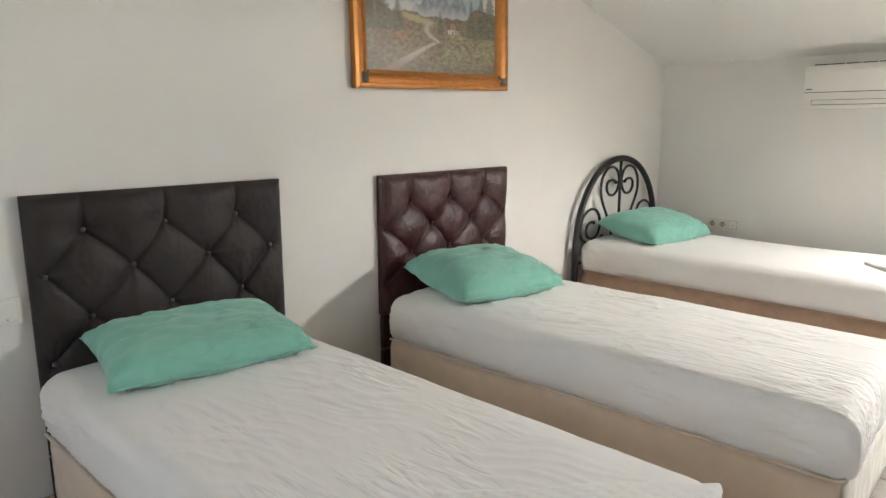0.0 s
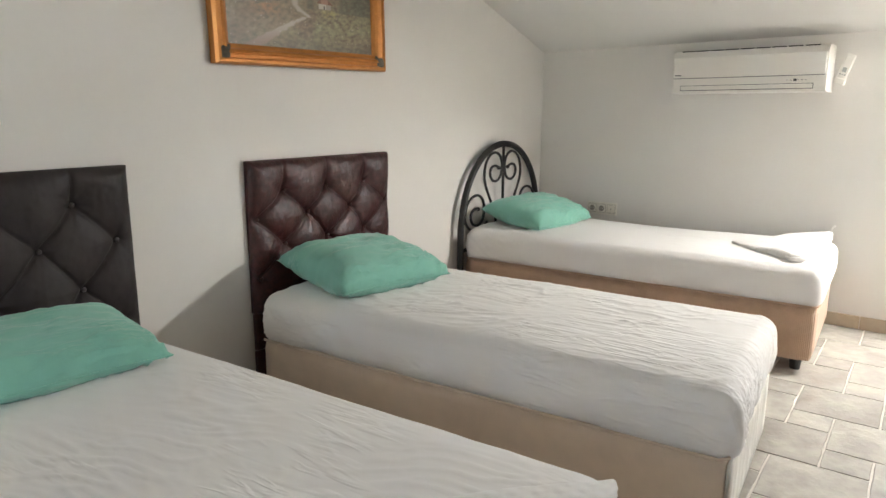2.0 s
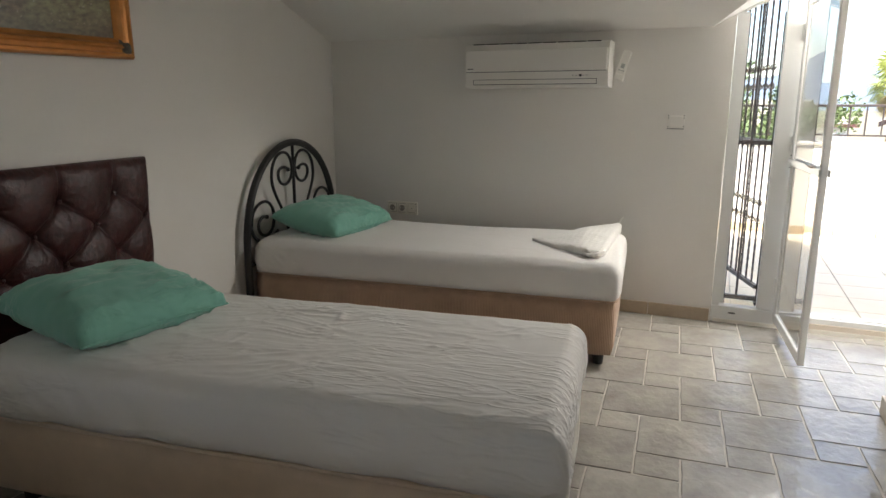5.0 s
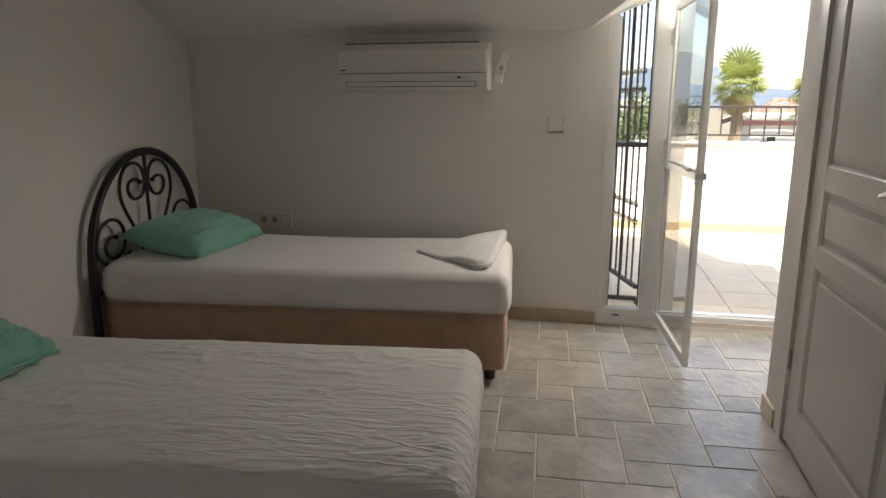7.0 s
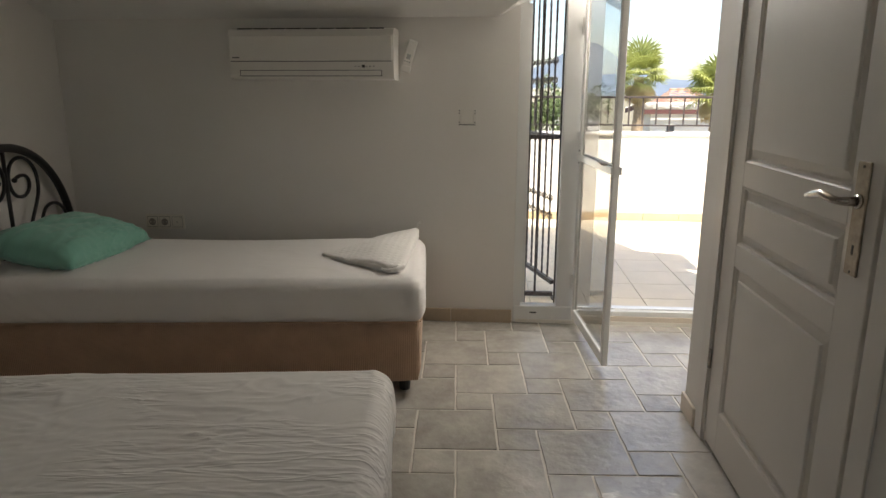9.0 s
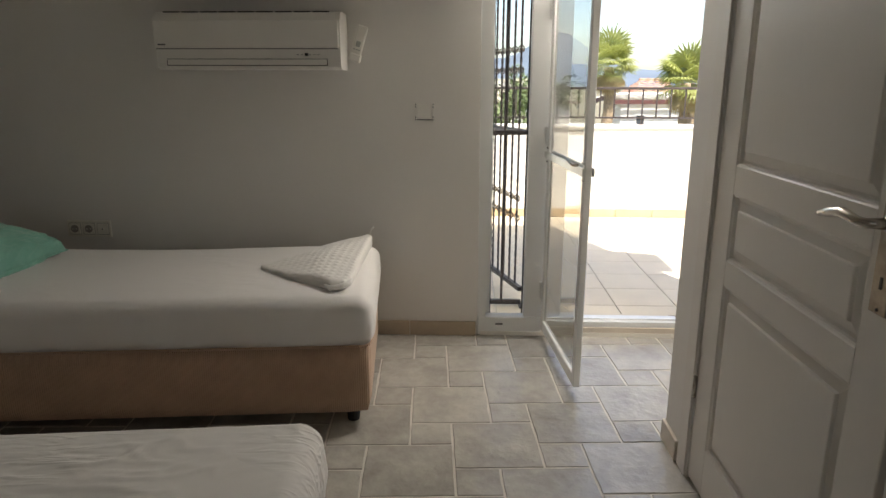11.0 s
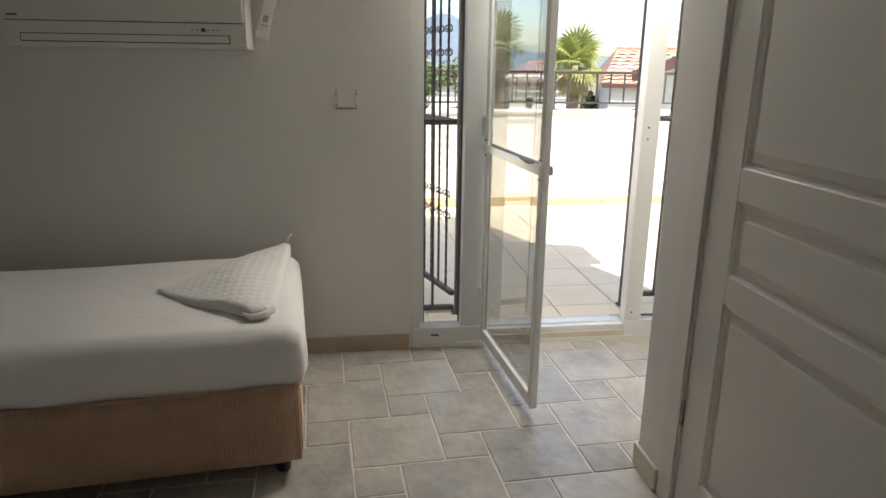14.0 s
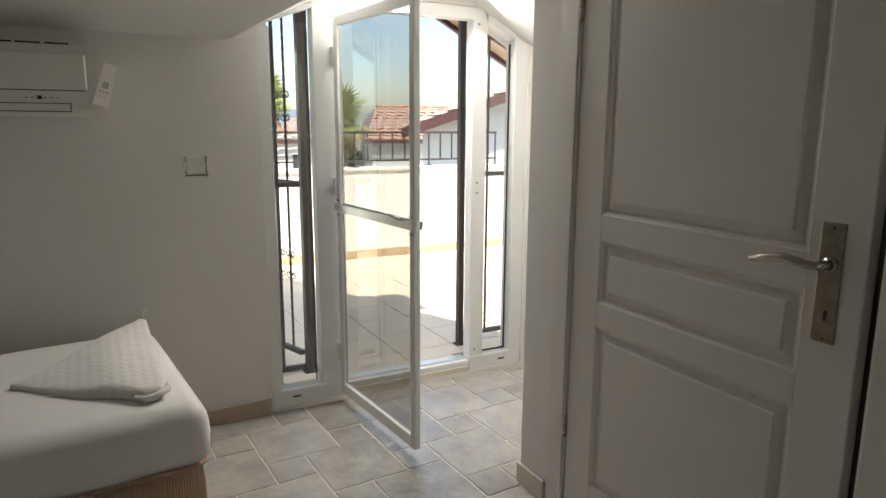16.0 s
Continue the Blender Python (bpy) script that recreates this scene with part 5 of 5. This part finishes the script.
def palm(name, label, x, y, gz, trunk_top, crown, seed, n=54, tr=0.16):
    rng = random.Random(seed)
    e = thing(name, pose(x, y, gz), label, "tree")
    H = trunk_top - gz
    bm = bmesh.new()
    pts = [(0.05 * math.sin(i * 0.6), 0.03 * math.cos(i), H * i / 18) for i in range(19)]
    tube(bm, pts, tr, 12, taper=[1.25 - 0.35 * i / 18 + 0.08 * (i % 2) for i in range(19)])
    part("trunk", bm, M["bark"], e, smooth=True)
    green, dry = bmesh.new(), bmesh.new()
    for i in range(n):
        el = rng.uniform(-0.5, 1.35)
        az = rng.uniform(0, 2 * math.pi)
        d = (math.cos(az) * math.cos(el), math.sin(az) * math.cos(el), math.sin(el))
        fan_leaf(green, (0, 0, H), d, crown * rng.uniform(0.42, 0.58) * (1 + 0.30 * max(0, math.sin(el)) ** 3), 0.30 if el < 0.7 else 0.08, rng)
    for i in range(int(n * 1.3)):
        el = rng.uniform(-1.35, -0.6)
        az = rng.uniform(0, 2 * math.pi)
        d = (math.cos(az) * math.cos(el), math.sin(az) * math.cos(el), math.sin(el))
        fan_leaf(dry, (0, 0, H - 0.1), d, crown * rng.uniform(0.30, 0.45), 0.35, rng)
    tagged(part("crown", green, M["leaf"], e), kind="")
    part("dry_skirt", dry, M["leaf_dry"], e, "hanging dry yellow fronds")
    return e


palm("palm_tree", "tall fan palm with green fronds and a shaggy trunk", 6.1, 30.0, -3.4, 1.92, 1.45, 4, n=46, tr=0.22)
palm("palm_tree", "young fan palm beyond the terrace wall", 8.15, 26.2, -3.4, 1.27, 1.42, 9, n=60, tr=0.22)
palm("palm_tree", "fan palm further off behind the terrace", 9.9, 31.0, -3.4, 1.3, 1.2, 11, tr=0.2)


def leafy(name, label, x, y, gz, h, r, seed, blobs=16):
    rng = random.Random(seed)
    e = thing(name, pose(x, y, gz), label, "tree")
    bm = tube(bmesh.new(), [(0, 0, 0), (0.05, 0, h * 0.35), (0.0, 0.05, h * 0.7)], 0.14, 8, taper=[1.3, 1, 0.5])
    for i in range(5):
        a = i * 1.3
        tube(bm, [(0.02, 0.02, h * 0.45), (math.cos(a) * r * 0.3, math.sin(a) * r * 0.3, h * 0.62), (math.cos(a) * r * 0.6, math.sin(a) * r * 0.6, h * 0.78)], 0.05, 6, taper=[1, 0.7, 0.3])
    part("trunk", bm, M["bark"], e, smooth=True)
    verts, faces = [], []
    for b in range(blobs):
        c = Vector((rng.gauss(0, 0.42) * r, rng.gauss(0, 0.42) * r, h * 0.78 + rng.gauss(0, 0.28) * r))
        br = r * rng.uniform(0.22, 0.45)
        for k in range(150):
            v = Vector((rng.gauss(0, 1), rng.gauss(0, 1), rng.gauss(0, 1))).normalized() * br * rng.uniform(0.6, 1.05)
            p = c + v
            a, q = Vector((rng.gauss(0, 1), rng.gauss(0, 1), rng.gauss(0, 1))).normalized(), Vector((rng.gauss(0, 1), rng.gauss(0, 1), rng.gauss(0, 1))).normalized()
            s = 0.085 * (1 + r * 0.25)
            i = len(verts)
            verts += [p - a * s, p + q * s * 0.5, p + a * s, p - q * s * 0.5]
            faces.append((i, i + 1, i + 2, i + 3))
    me = bpy.data.meshes.new("crown")
    me.from_pydata(verts, [], faces)
    me.materials.append(M["bush"])
    o = new("crown", me)
    o.parent = e
    return e


for i, (x, y, h, r) in enumerate([(1.0, 24, 4.4, 1.5), (-1.6, 28, 4.9, 2.0), (0.4, 40, 5.2, 2.4), (3.4, 36, 5.0, 2.0), (-4.5, 33, 5.0, 2.5), (14, 40, 3.2, 1.3), (3.2, 24, 3.4, 1.0)]):
    leafy("tree", "leafy green tree beyond the terrace", x, y, -3.4, h, r, 20 + i)

part("ground", boxed(-900, 900, -300, 1800, -3.6, -3.4), M["ground"], kind="structure")


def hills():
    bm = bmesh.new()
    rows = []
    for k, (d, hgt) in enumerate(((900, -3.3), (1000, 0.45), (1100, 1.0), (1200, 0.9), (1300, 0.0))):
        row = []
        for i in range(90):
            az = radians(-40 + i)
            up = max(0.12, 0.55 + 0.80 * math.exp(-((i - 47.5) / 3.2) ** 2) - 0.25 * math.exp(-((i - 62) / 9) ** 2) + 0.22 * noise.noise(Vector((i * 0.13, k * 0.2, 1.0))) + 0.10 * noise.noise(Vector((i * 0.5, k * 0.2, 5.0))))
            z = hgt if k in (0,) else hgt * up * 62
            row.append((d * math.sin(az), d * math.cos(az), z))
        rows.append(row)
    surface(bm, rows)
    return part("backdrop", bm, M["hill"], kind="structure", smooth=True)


hills()

# ---- floor pieces ----
def floor_tiles():
    A, B, g = 0.2981, 0.1497, 0.0055
    ang = radians(3.34)
    c, s = math.cos(ang), math.sin(ang)
    meshes = {}
    for size, key in ((A, "big"), (B, "small")):
        for v in range(3):
            bm = bmesh.new()
            h = size - g
            n = 6 if key == "big" else 4
            rng = random.Random(v * 7 + n)
            side = []
            for k in range(4):
                for q in range(n):
                    a = (q / n - 0.5) * h
                    o = h / 2 + (rng.uniform(-0.0026, 0.0008) if q else -0.001)
                    side.append(((a, -o), (o, a), (-a, o), (-o, -a))[k] if q else tuple(c * (h / 2 - 0.001) for c in ((-1, -1), (1, -1), (1, 1), (-1, 1))[k]))
            rings = [[bm.verts.new((x * f, y * f, z)) for x, y in side] for f, z in ((1, -0.010), (1, -0.0026), (1 - 0.003 / h * 1.2, 0.0))]
            for r0, r1 in zip(rings, rings[1:]):
                for q in range(len(side)):
                    bm.faces.new((r0[q], r0[(q + 1) % len(side)], r1[(q + 1) % len(side)], r1[q]))
            bm.faces.new(rings[-1])
            me = bpy.data.meshes.new("tile_" + key)
            bm.to_mesh(me)
            bm.free()
            me.materials.append(M["tile"])
            meshes[key, v] = me
    ox, oy = 0.0708, 3.1105      # the far west corner of one large tile
    rng = random.Random(3)
    for i in range(-20, 21):
        for j in range(-24, 25):
            lx, ly = i * A + j * B, i * B - j * A
            for key, dx, dy, size in (("big", A / 2, -A / 2, A), ("small", A - B / 2, B / 2, B)):
                u, v = lx + dx, ly + dy
                x, y = ox + c * u - s * v, oy + s * u + c * v
                if not (wall_x(y) - size / 2 < x < 1.62 + size / 2 and BACK - 0.1 < y < 4.0 + size / 2):
                    continue
                if y < 3.03 - size * 0.5 and x > EASTX + size * 0.5:
                    continue
                ob = new("tile", meshes[key, rng.randrange(3)])
                ob.parent = floor
                ob.matrix_world = pose(x, y, rng.uniform(-0.0008, 0.0008), rng.uniform(-0.12, 0.12), rng.uniform(-0.12, 0.12), 3.34 + 90 * rng.randrange(4))


floor_tiles()


def terrace_tiles():
    hold = bpy.data.objects["terrace"]
    sx, sy, g = 0.33, 0.311, 0.0025
    for j in range(9):
        ya, yb = max(4.205, 4.356 + sy * (j - 1)), min(PY, 4.356 + sy * j)
        if yb - ya < 0.02:
            continue
        bm = boxed(-sx / 2 + g, sx / 2 - g, ya - 4.2 + g, yb - 4.2 - g, -0.008, 0.0, bevel=0.0015)
        me = bpy.data.meshes.new("paving_tile")
        bm.to_mesh(me)
        bm.free()
        me.materials.append(M["terrace"])
        for i in range(-9, 17):
            ob = new("paving_tile", me)
            ob.parent = hold
            ob.matrix_world = pose(0.94 + (i + 0.5) * sx, 4.2, TZ)


terrace_tiles()
